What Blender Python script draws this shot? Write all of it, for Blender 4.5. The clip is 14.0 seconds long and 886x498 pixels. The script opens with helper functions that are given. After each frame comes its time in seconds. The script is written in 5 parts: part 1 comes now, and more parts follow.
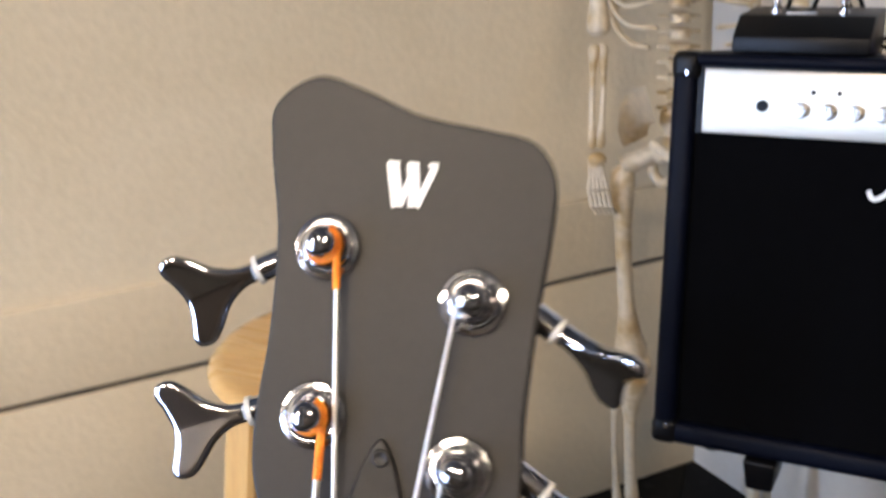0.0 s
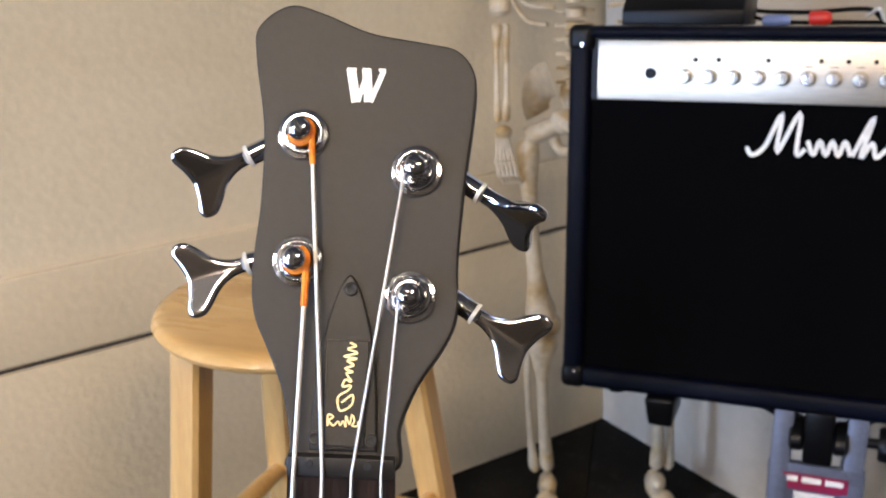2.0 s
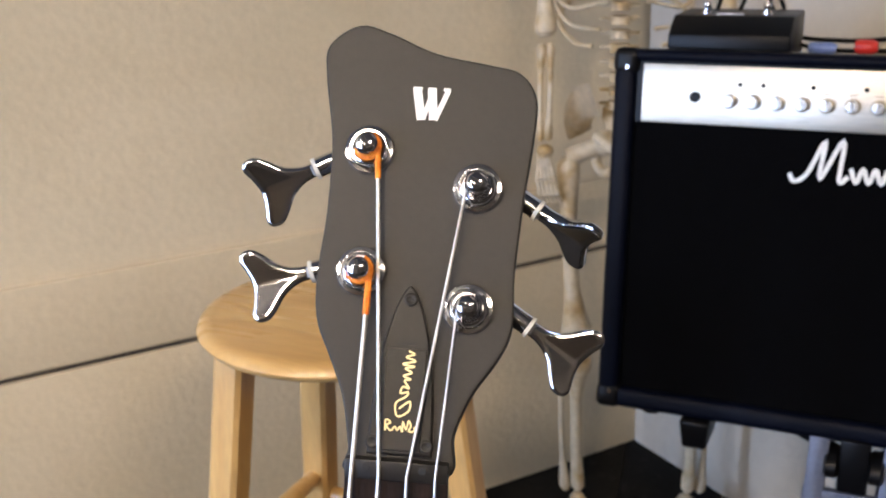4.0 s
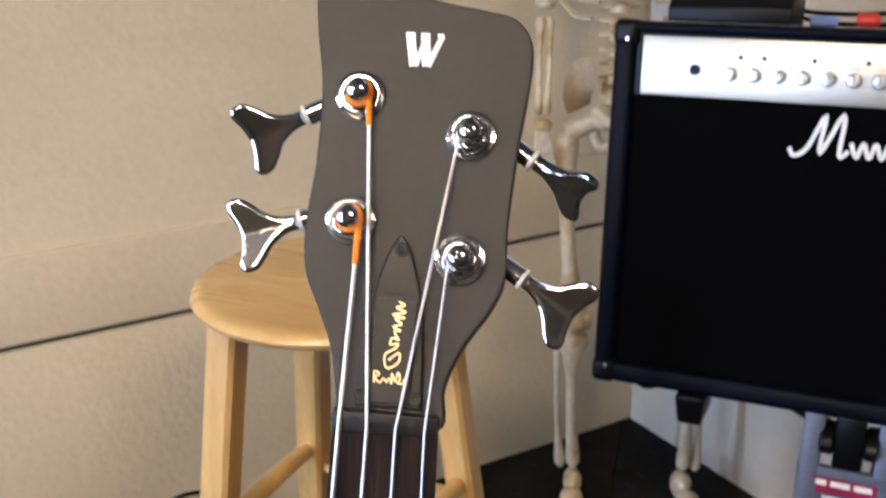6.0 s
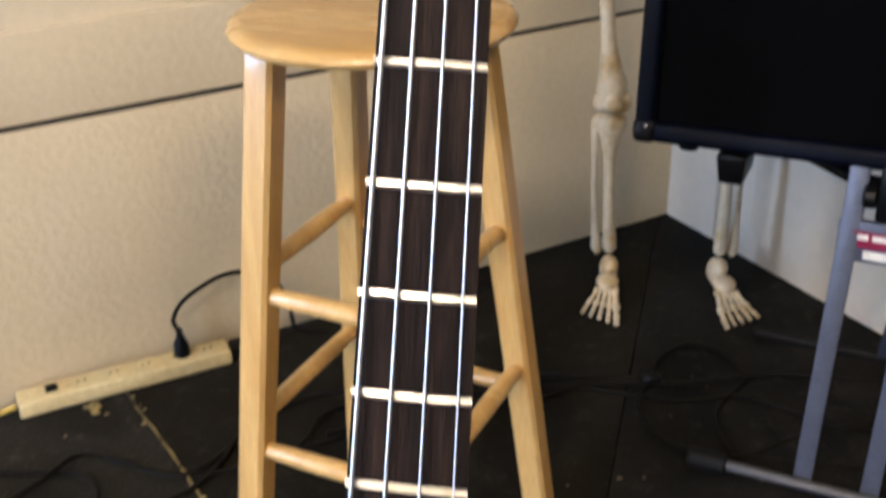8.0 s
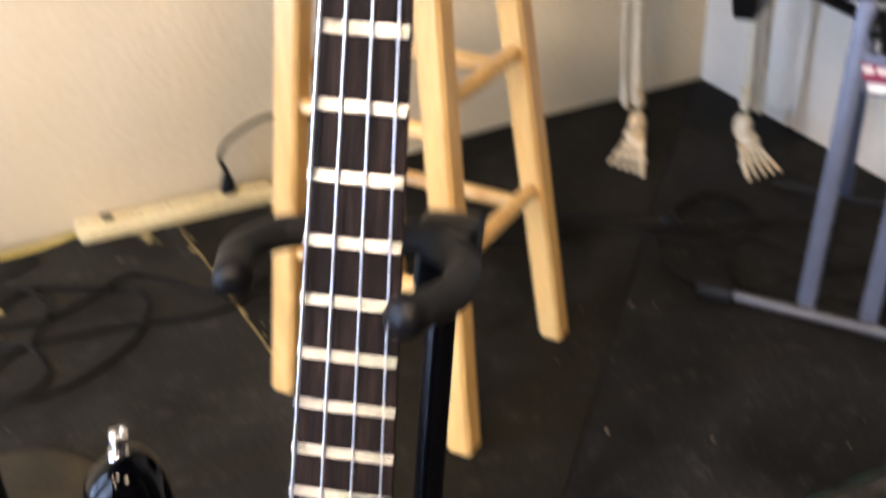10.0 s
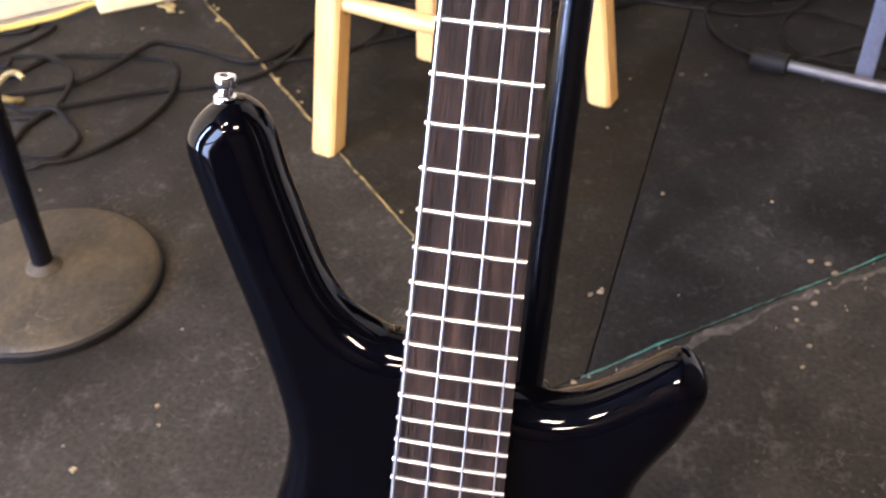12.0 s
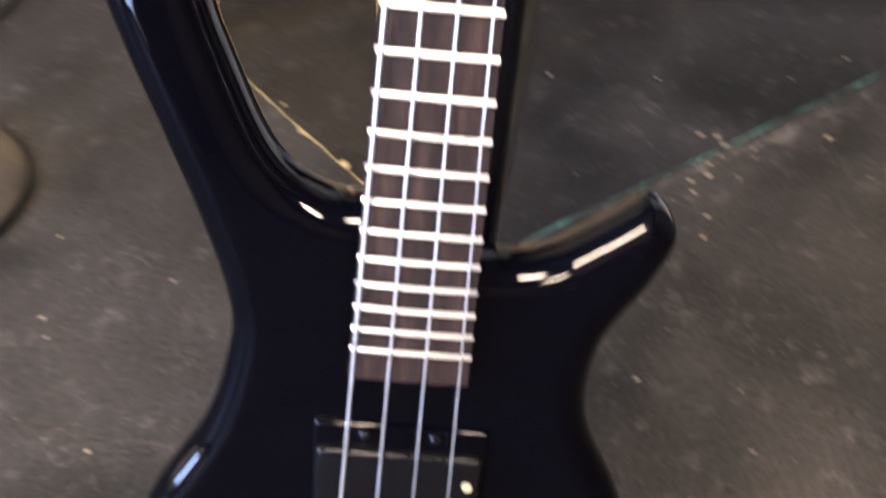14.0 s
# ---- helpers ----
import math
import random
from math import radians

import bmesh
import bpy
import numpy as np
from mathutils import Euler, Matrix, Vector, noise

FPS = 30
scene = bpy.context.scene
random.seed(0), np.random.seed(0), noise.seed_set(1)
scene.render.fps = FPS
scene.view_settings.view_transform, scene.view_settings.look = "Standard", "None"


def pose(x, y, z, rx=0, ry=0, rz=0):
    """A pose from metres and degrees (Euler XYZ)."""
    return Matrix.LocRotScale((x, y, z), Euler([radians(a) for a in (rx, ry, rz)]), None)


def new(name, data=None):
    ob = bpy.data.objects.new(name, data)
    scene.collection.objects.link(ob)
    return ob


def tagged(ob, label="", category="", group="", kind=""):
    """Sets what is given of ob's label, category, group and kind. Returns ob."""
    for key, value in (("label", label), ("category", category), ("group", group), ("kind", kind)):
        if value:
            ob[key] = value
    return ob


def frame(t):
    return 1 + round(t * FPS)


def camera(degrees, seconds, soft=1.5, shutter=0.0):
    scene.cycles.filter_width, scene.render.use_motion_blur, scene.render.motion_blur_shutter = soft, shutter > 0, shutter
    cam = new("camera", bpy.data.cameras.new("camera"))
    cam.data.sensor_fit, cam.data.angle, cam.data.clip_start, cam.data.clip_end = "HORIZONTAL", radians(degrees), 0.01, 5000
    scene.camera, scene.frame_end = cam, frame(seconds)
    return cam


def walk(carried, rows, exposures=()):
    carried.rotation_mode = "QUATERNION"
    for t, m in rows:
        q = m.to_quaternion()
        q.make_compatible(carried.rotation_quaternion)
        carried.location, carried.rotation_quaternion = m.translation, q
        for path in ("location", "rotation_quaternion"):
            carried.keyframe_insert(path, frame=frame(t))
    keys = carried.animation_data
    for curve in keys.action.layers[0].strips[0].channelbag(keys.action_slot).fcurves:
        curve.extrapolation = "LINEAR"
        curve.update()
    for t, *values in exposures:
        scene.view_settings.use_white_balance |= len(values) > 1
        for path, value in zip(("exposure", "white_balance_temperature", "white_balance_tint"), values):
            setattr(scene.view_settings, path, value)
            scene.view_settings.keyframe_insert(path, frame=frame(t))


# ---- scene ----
cam = camera(43.38, 14.0, soft=1.8, shutter=1.0)
cam.data.dof.use_dof, cam.data.dof.focus_distance, cam.data.dof.aperture_fstop = True, 0.48, 24.0
# seconds, eye x y z, then degrees of tilt, roll and yaw
ROWS = [
    (0, 0.0645, -0.2445, 1.2229, 70.804, 2.065, 7.342),
    (0.5, 0.0945, -0.3278, 1.2404, 72.381, 4.529, 7.591),
    (1, 0.0551, -0.4075, 1.2192, 71.105, 1.288, -0.044),
    (1.5, 0.0446, -0.4025, 1.2188, 71.219, 1.784, 1.972),
    (2, 0.0620, -0.3606, 1.2167, 70.424, 2.378, 2.286),
    (2.5, 0.0491, -0.3604, 1.2185, 70.734, 1.960, 3.188),
    (2.7, 0.0513, -0.3680, 1.2219, 70.756, 2.003, 3.659),
    (4.8, 0.0528, -0.3770, 1.2204, 71.577, 1.059, 4.529),
    (5, 0.0518, -0.3731, 1.2180, 71.291, 1.134, 4.561),
    (5.5, 0.0506, -0.3746, 1.2146, 71.189, 0.721, 4.774),
    (6, 0.0545, -0.3705, 1.2063, 70.354, 0.657, 4.569),
    (6.5, 0.0600, -0.3678, 1.1968, 68.988, 1.269, 4.793),
    (7, 0.0537, -0.3612, 1.1553, 68.042, 2.788, 6.728),
    (7.5, 0.0471, -0.3820, 1.1161, 65.535, 1.812, 6.592),
    (7.7, 0.0407, -0.3902, 1.0970, 64.209, 1.424, 5.593),
    (9.8, 0.1484, -0.5547, 1.0403, 60.176, 2.862, 12.271),
    (10, 0.1189, -0.5541, 1.0178, 58.592, 2.026, 9.265),
    (10.5, 0.0536, -0.5498, 0.9557, 54.029, 0.834, 7.362),
    (11, 0.0394, -0.5784, 0.9363, 53.377, 0.161, 9.442),
    (11.5, 0.0458, -0.5863, 0.8930, 51.303, 0.679, 8.372),
    (12, 0.0368, -0.5828, 0.8933, 50.489, 1.351, 9.078),
    (12.5, 0.0348, -0.5829, 0.8912, 50.131, 1.388, 9.057),
    (13, 0.0304, -0.5856, 0.8955, 50.230, 2.017, 8.772),
    (13.5, 0.0230, -0.5833, 0.8801, 48.774, 1.600, 7.405),
    (14, -0.0262, -0.5796, 0.8389, 46.311, -1.655, 0.997),
]
# seconds, stops, kelvin, tint
EXPOSURES = [(0, -0.02, 6680, 17), (0.5, -0.20, 6680, 17), (1.0, -0.34, 6680, 17), (1.5, -0.10, 6680, 17), (2.0, -0.09, 6680, 17), (5.0, -0.19, 6710, 17), (7.0, -0.04, 6800, 16), (7.7, 0.03, 6880, 15), (9.8, 0.42, 6900, 17),
             (10.5, 1.03, 6800, 21), (11.5, 1.43, 6540, 26), (12.5, 1.63, 6480, 26), (13.5, 1.68, 6400, 26), (14.0, 1.80, 6370, 24)]
walk(cam, [(t, pose(*p)) for t, *p in ROWS], exposures=EXPOSURES)

import itertools

from mathutils.geometry import tessellate_polygon

# ---- world and light ----
CORNER = (0.283, 1.890)
ROOM_TURN = 34.9
ROOM = pose(CORNER[0], CORNER[1], 0, 0, 0, ROOM_TURN)   # x: along the north wall to the corner, y: into the north wall

world = bpy.data.worlds.new("world")
scene.world = world
world.use_nodes = True
wn = world.node_tree
sky = wn.nodes.new("ShaderNodeTexSky")
sky.sky_type, sky.sun_disc, sky.sun_elevation, sky.sun_rotation = "NISHITA", False, radians(40), radians(200)
wn.nodes["Background"].inputs[1].default_value = 0.12
wn.links.new(sky.outputs[0], wn.nodes["Background"].inputs[0])

LAMP_POWER, LAMP_COLOUR = 112.0, (1.0, 0.85, 0.63)
WINDOW_POWER, WINDOW_COLOUR = 106.0, (0.42, 0.63, 1.0)


def area(name, m, sx, sy, power, colour):
    d = bpy.data.lights.new(name, "AREA")
    d.shape, d.size, d.size_y, d.energy, d.color = "RECTANGLE", sx, sy, power, colour
    ob = new(name, d)
    ob.matrix_world = m
    return ob


WINDOWS = ((-0.55, 0.72), (-2.15, 1.35))       # centre along the west wall, width
for wy, ww in WINDOWS:
    area("window_daylight", ROOM @ pose(-4.62, wy, 1.20, 0, -90, 0), 2.1, ww - 0.45, WINDOW_POWER, WINDOW_COLOUR)

# ---- materials ----


def mat(name, colour, rough=0.5, metal=0.0, second=None, scale=12.0, mix=(0.4, 0.65), bump=0.0, bump_scale=80.0,
        stretch=(1, 1, 1), coat=0.0, rough_vary=0.08, emit=0.0, fine=0.12, distort=0.4, spec=0.5, relief=0.002, dust=None, scuff=None):
    """A surface with colour that varies at two scales, uneven gloss and fine relief."""
    m = bpy.data.materials.new(name)
    m.use_nodes = True
    t = m.node_tree
    n, link = t.nodes, t.links.new
    b = n["Principled BSDF"]
    b.inputs["Metallic"].default_value = metal
    b.inputs["Specular IOR Level"].default_value = spec
    b.inputs["Coat Weight"].default_value = coat
    b.inputs["Coat Roughness"].default_value = 0.05
    co = n.new("ShaderNodeTexCoord")
    mp = n.new("ShaderNodeMapping")
    mp.inputs["Scale"].default_value = stretch
    link(co.outputs["Object"], mp.inputs["Vector"])
    big = n.new("ShaderNodeTexNoise")
    big.inputs["Scale"].default_value, big.inputs["Detail"].default_value, big.inputs["Distortion"].default_value = scale, 6, distort
    link(mp.outputs[0], big.inputs["Vector"])
    ramp = n.new("ShaderNodeMapRange")
    ramp.inputs["From Min"].default_value, ramp.inputs["From Max"].default_value = mix
    link(big.outputs[0], ramp.inputs["Value"])
    small = n.new("ShaderNodeTexNoise")
    small.inputs["Scale"].default_value, small.inputs["Detail"].default_value = bump_scale, 4
    link(mp.outputs[0], small.inputs["Vector"])
    mx = n.new("ShaderNodeMix")
    mx.data_type = "RGBA"
    mx.inputs["A"].default_value = (*colour, 1)
    mx.inputs["B"].default_value = (*(second or [c * 0.85 for c in colour]), 1)
    link(ramp.outputs[0], mx.inputs["Factor"])
    tint = n.new("ShaderNodeMapRange")
    tint.inputs["To Min"].default_value, tint.inputs["To Max"].default_value = 1 - fine, 1 + fine
    tint.inputs["From Min"].default_value, tint.inputs["From Max"].default_value = 0.3, 0.7
    link(small.outputs[0], tint.inputs["Value"])
    mul = n.new("ShaderNodeVectorMath")
    mul.operation = "SCALE"
    ground = mx.outputs["Result"]
    if dust:
        sc = n.new("ShaderNodeTexNoise")
        sc.inputs["Scale"].default_value, sc.inputs["Detail"].default_value, sc.inputs["Roughness"].default_value = 24, 12, 0.75
        link(co.outputs["Object"], sc.inputs["Vector"])
        cut = n.new("ShaderNodeMapRange")
        cut.inputs["From Min"].default_value, cut.inputs["From Max"].default_value = 0.54, 0.80
        link(sc.outputs[0], cut.inputs["Value"])
        mx2 = n.new("ShaderNodeMix")
        mx2.data_type = "RGBA"
        mx2.inputs["B"].default_value = (*dust, 1)
        link(ground, mx2.inputs["A"])
        link(cut.outputs[0], mx2.inputs["Factor"])
        ground = mx2.outputs["Result"]
    if scuff:
        # thin curved scratches where contour lines of one noise meet patches of another, and pale specks
        for size, bend, wide, patch, low, strength in ((9, 1.6, 0.006, 7, 0.52, 0.55), (17, 2.2, 0.010, 4, 0.50, 0.40), (160, 0.0, None, 11, 0.40, 0.5)):
            ln = n.new("ShaderNodeTexNoise")
            ln.inputs["Scale"].default_value, ln.inputs["Detail"].default_value, ln.inputs["Distortion"].default_value = size, 3, bend
            link(co.outputs["Object"], ln.inputs["Vector"])
            edge = n.new("ShaderNodeMapRange")
            if wide:
                off = n.new("ShaderNodeMath")
                off.operation = "SUBTRACT"
                off.inputs[1].default_value = 0.5
                link(ln.outputs[0], off.inputs[0])
                away = n.new("ShaderNodeMath")
                away.operation = "ABSOLUTE"
                link(off.outputs[0], away.inputs[0])
                edge.inputs["From Min"].default_value, edge.inputs["From Max"].default_value = wide, 0.0
                link(away.outputs[0], edge.inputs["Value"])
            else:
                edge.inputs["From Min"].default_value, edge.inputs["From Max"].default_value = 0.66, 0.74
                link(ln.outputs[0], edge.inputs["Value"])
            area_noise = n.new("ShaderNodeTexNoise")
            area_noise.inputs["Scale"].default_value, area_noise.inputs["Detail"].default_value = patch, 5
            link(mp.outputs[0], area_noise.inputs["Vector"])
            where = n.new("ShaderNodeMapRange")
            where.inputs["From Min"].default_value, where.inputs["From Max"].default_value, where.inputs["To Max"].default_value = low, low + 0.16, strength
            link(area_noise.outputs[0], where.inputs["Value"])
            both = n.new("ShaderNodeMath")
            both.operation = "MULTIPLY"
            link(edge.outputs[0], both.inputs[0])
            link(where.outputs[0], both.inputs[1])
            mx3 = n.new("ShaderNodeMix")
            mx3.data_type = "RGBA"
            mx3.inputs["B"].default_value = (*scuff, 1)
            link(ground, mx3.inputs["A"])
            link(both.outputs[0], mx3.inputs["Factor"])
            ground = mx3.outputs["Result"]
    link(ground, mul.inputs[0])
    link(tint.outputs[0], mul.inputs["Scale"])
    link(mul.outputs[0], b.inputs["Base Color"])
    rr = n.new("ShaderNodeMapRange")
    rr.inputs["To Min"].default_value, rr.inputs["To Max"].default_value = max(0.02, rough - rough_vary), rough + rough_vary
    link(big.outputs[0], rr.inputs["Value"])
    link(rr.outputs[0], b.inputs["Roughness"])
    if bump:
        bp = n.new("ShaderNodeBump")
        bp.inputs["Strength"].default_value, bp.inputs["Distance"].default_value = bump, relief
        link(small.outputs[0], bp.inputs["Height"])
        link(bp.outputs[0], b.inputs["Normal"])
    if emit:
        b.inputs["Emission Color"].default_value = (*colour, 1)
        b.inputs["Emission Strength"].default_value = emit
    return m


WALL = mat("cream_wall_paint", (0.72, 0.615, 0.44), 0.6, second=(0.67, 0.565, 0.39), scale=2.5, bump=0.40, spec=0.15, bump_scale=70, fine=0.03, relief=0.004)
# wall paint toned cooler to stand in for daylight on the east wall
EAST_WALL_DAYLIT = mat("daylit_wall_paint", (0.61, 0.55, 0.46), 0.6, second=(0.56, 0.50, 0.41), scale=2.5, bump=0.7, bump_scale=42, fine=0.03, relief=0.004)
# invented colour for walls out of view; keeps reflections and bounce low
UNSEEN_DARK_WALL = mat("unseen_wall_dark_brown", (0.034, 0.026, 0.019), 0.6, second=(0.022, 0.017, 0.012), scale=3)
SEAM = mat("dark_joint", (0.06, 0.05, 0.04), 0.8)
# ceiling is out of view; its dark grey holds down chrome and lacquer reflections
CEILING = mat("unseen_ceiling_grey", (0.09, 0.088, 0.084), 0.85, bump=0.3, bump_scale=120)
FLOOR = mat("black_stage_floor", (0.0072, 0.0063, 0.0049), 0.65, spec=0.06, second=(0.0190, 0.0165, 0.0128), scale=5, mix=(0.35, 0.8), bump=0.25, bump_scale=150, rough_vary=0.12, fine=0.28, distort=0.6, dust=(0.042, 0.038, 0.031), scuff=(0.06, 0.055, 0.045))
FLOOR_COOL = mat("black_stage_floor_cool", (0.0064, 0.0061, 0.0058), 0.62, spec=0.06, second=(0.0190, 0.0180, 0.0173), scale=6, mix=(0.35, 0.8), bump=0.25, bump_scale=150, rough_vary=0.12, fine=0.28, distort=0.6, dust=(0.046, 0.044, 0.042), scuff=(0.07, 0.067, 0.063))
# lighter base stands in for stronger light near the bass; scuffs are wear
FLOOR_WORN_LIT = mat("black_stage_floor_worn_lit", (0.0122, 0.0112, 0.0097), 0.65, spec=0.06, second=(0.0300, 0.0276, 0.0242), scale=5, mix=(0.35, 0.8), bump=0.25, bump_scale=150, rough_vary=0.12, fine=0.28, distort=0.6, dust=(0.062, 0.058, 0.052), scuff=(0.11, 0.102, 0.088))
DUSTY = mat("dusty_worn_band", (0.058, 0.053, 0.046), 0.8, spec=0.05, second=(0.028, 0.0255, 0.022), scale=26, mix=(0.38, 0.66), fine=0.4)
GAP = mat("floor_gap", (0.006, 0.006, 0.006), 0.9)
TEAL = mat("teal_paint", (0.028, 0.160, 0.130), 0.6, second=(0.030, 0.085, 0.072), scale=40, fine=0.3)
YELLOW = mat("yellow_residue", (0.27, 0.20, 0.075), 0.8, second=(0.12, 0.088, 0.035), scale=60, fine=0.3)
CHIP = mat("tan_chips", (0.185, 0.145, 0.085), 0.8, second=(0.085, 0.066, 0.04), scale=60)
GLOSS_BLACK = mat("black_lacquer", (0.0005, 0.0005, 0.0011), 0.05, scale=3, rough_vary=0.02, spec=0.15, fine=0.05)
SATIN_BLACK = mat("satin_charcoal", (0.0205, 0.0188, 0.0178), 0.48, spec=0.26, second=(0.0255, 0.0233, 0.0218), scale=9, bump=0.06, bump_scale=300, rough_vary=0.05, fine=0.06)
NECK_WOOD = mat("dark_neck_wood", (0.030, 0.022, 0.017), 0.45, second=(0.05, 0.035, 0.025), scale=20, stretch=(6, 6, 0.4))
ROSEWOOD = mat("rosewood", (0.0080, 0.0052, 0.0046), 0.62, spec=0.10, second=(0.023, 0.0138, 0.0112), scale=34, mix=(0.42, 0.72), stretch=(4, 1, 0.45), bump=0.25, bump_scale=160, fine=0.3)
BRASS = mat("fret_metal", (0.92, 0.90, 0.85), 0.34, 1.0, second=(0.90, 0.87, 0.82), scale=60, fine=0.02, rough_vary=0.03)
STEEL = mat("string_steel", (0.62, 0.60, 0.56), 0.45, 1.0, second=(0.70, 0.69, 0.67), scale=90, fine=0.04, rough_vary=0.04)
CHROME = mat("chrome", (0.66, 0.66, 0.69), 0.12, 1.0, scale=10, rough_vary=0.03, fine=0.02)
ORANGE = mat("orange_silk", (0.90, 0.27, 0.01), 0.6, second=(0.78, 0.17, 0.01), scale=200, bump=0.5, bump_scale=900)
COVER_PLASTIC = mat("satin_cover_plastic", (0.0125, 0.0115, 0.0110), 0.40, spec=0.28, scale=20, bump=0.05, bump_scale=300)
BLACK_PLASTIC = mat("black_plastic", (0.0032, 0.0033, 0.0040), 0.38, spec=0.18, scale=20, bump=0.1, bump_scale=300)
PICKUP_BLACK = mat("matte_black_plastic", (0.0026, 0.0026, 0.0030), 0.2, spec=0.10, scale=20, bump=0.1, bump_scale=300)
# near-black shapes laid on top imitate shade inside slots; also colours knob pointers
HOLE = mat("dark_hole", (0.003, 0.003, 0.003), 0.7)
GOLD = mat("gold_print", (0.70, 0.59, 0.34), 0.35, 0.6, scale=200)
WHITE_PRINT = mat("white_print", (0.85, 0.85, 0.82), 0.4, scale=100, fine=0.04)
NYLON = mat("nylon_washer", (0.55, 0.55, 0.52), 0.4)
PINE = mat("varnished_wood", (0.62, 0.39, 0.15), 0.30, second=(0.52, 0.30, 0.10), scale=7, mix=(0.38, 0.66), stretch=(5, 5, 0.5), coat=0.3, fine=0.08, bump_scale=60)
PINE_SEAT = mat("varnished_seat_wood", (0.62, 0.395, 0.15), 0.28, second=(0.51, 0.295, 0.10), scale=6, mix=(0.38, 0.66), stretch=(0.6, 7, 3), coat=0.3, fine=0.08, bump_scale=60)
# blue in the black base stands in for window daylight on the vinyl
TOLEX = mat("black_tolex_blue_tint", (0.0015, 0.0024, 0.0072), 0.36, spec=0.08, scale=30, bump=0.5, bump_scale=500, rough_vary=0.06)
GRILLE = mat("black_grille_cloth", (0.0013, 0.0013, 0.0017), 0.9, spec=0.05, scale=60, bump=0.6, bump_scale=900)
PANEL = mat("brushed_silver_panel", (0.56, 0.49, 0.39), 0.36, 0.9, scale=30, stretch=(1, 1, 20), fine=0.04, bump_scale=200)
KNOB = mat("silver_knob", (0.70, 0.68, 0.64), 0.26, 0.9, scale=60)
GREY_METAL = mat("blue_grey_paint", (0.11, 0.125, 0.175), 0.42, 0.3, scale=25, bump=0.1, bump_scale=200)
SILVER_TUBE = mat("silver_tube", (0.10, 0.10, 0.11), 0.5, 0.5, scale=40)
RUBBER = mat("black_rubber", (0.0065, 0.0062, 0.0060), 0.6, spec=0.15, scale=40, bump=0.2, bump_scale=400)
FOAM = mat("black_foam", (0.006, 0.006, 0.0066), 0.55, spec=0.3, scale=60, bump=0.6, bump_scale=700)
BLACK_TUBE = mat("black_painted_tube", (0.0016, 0.0018, 0.0034), 0.22, spec=0.3, scale=20, rough_vary=0.05)
IRON = mat("worn_cast_iron", (0.037, 0.029, 0.0175), 0.65, spec=0.25, second=(0.021, 0.0175, 0.0115), scale=14, bump=0.5, bump_scale=120, fine=0.25, scuff=(0.09, 0.08, 0.06))
BONE = mat("bone_plastic", (0.58, 0.48, 0.33), 0.5, second=(0.40, 0.26, 0.10), scale=16, mix=(0.47, 0.68), bump=0.2, bump_scale=90)
CABLE = mat("black_cable", (0.0085, 0.0076, 0.0065), 0.6, spec=0.08, scale=50)
STRIP = mat("beige_plastic", (0.62, 0.50, 0.27), 0.5, second=(0.55, 0.43, 0.22), scale=20)
YELLOW_CABLE = mat("yellow_cable", (0.55, 0.40, 0.10), 0.5)
RED = mat("red_plastic", (0.62, 0.03, 0.02), 0.4)
GREEN = mat("green_plastic", (0.04, 0.32, 0.08), 0.4)
BLUE = mat("blue_plastic", (0.18, 0.26, 0.55), 0.4)
STICKER = mat("magenta_sticker", (0.26, 0.015, 0.06), 0.4)
CLOTH = mat("black_cloth", (0.012, 0.012, 0.013), 0.85, scale=30, bump=0.4, bump_scale=400)
FRAME_WHITE = mat("white_window_frame", (0.75, 0.75, 0.73), 0.45)
DIFFUSER = mat("lamp_diffuser", LAMP_COLOUR, 0.5, emit=LAMP_POWER, fine=0.0)
SPEAKER_WIRE = mat("white_wire", (0.65, 0.65, 0.62), 0.5)

# ---- building helpers ----


def finish(bm, name, material, parent=None, label="", smooth=40):
    me = bpy.data.meshes.new(name)
    bm.normal_update()
    bm.to_mesh(me)
    bm.free()
    me.materials.append(material)
    if smooth:
        me.shade_smooth()
        me.set_sharp_from_angle(angle=radians(smooth))
    ob = new(name, me)
    ob.parent = parent
    if label:
        ob["label"] = label
    return ob


def part(name, bm, material, parent, label="", smooth=40):
    return finish(bm, name, material, parent, label, smooth)


def thing(name, m, label, category, group="", kind=""):
    ob = new(name)
    ob.empty_display_size = 0.05
    ob.matrix_world = m
    return tagged(ob, label, category, group, kind)


def solid(name, bm, material, m, label, category, group="", kind="", smooth=40):
    ob = finish(bm, name, material, None, "", smooth)
    ob.matrix_world = m
    return tagged(ob, label, category, group, kind)


def box(x0, x1, y0, y1, z0, z1, bevel=0.0, seg=2, bm=None):
    bm = bm or bmesh.new()
    r = bmesh.ops.create_cube(bm, size=1.0, matrix=Matrix.LocRotScale(((x0 + x1) / 2, (y0 + y1) / 2, (z0 + z1) / 2), None, (x1 - x0, y1 - y0, z1 - z0)))
    if bevel:
        edges = list({e for v in r["verts"] for e in v.link_edges})
        bmesh.ops.bevel(bm, geom=edges, offset=bevel, segments=seg, profile=0.5, affect="EDGES", clamp_overlap=True)
    return bm


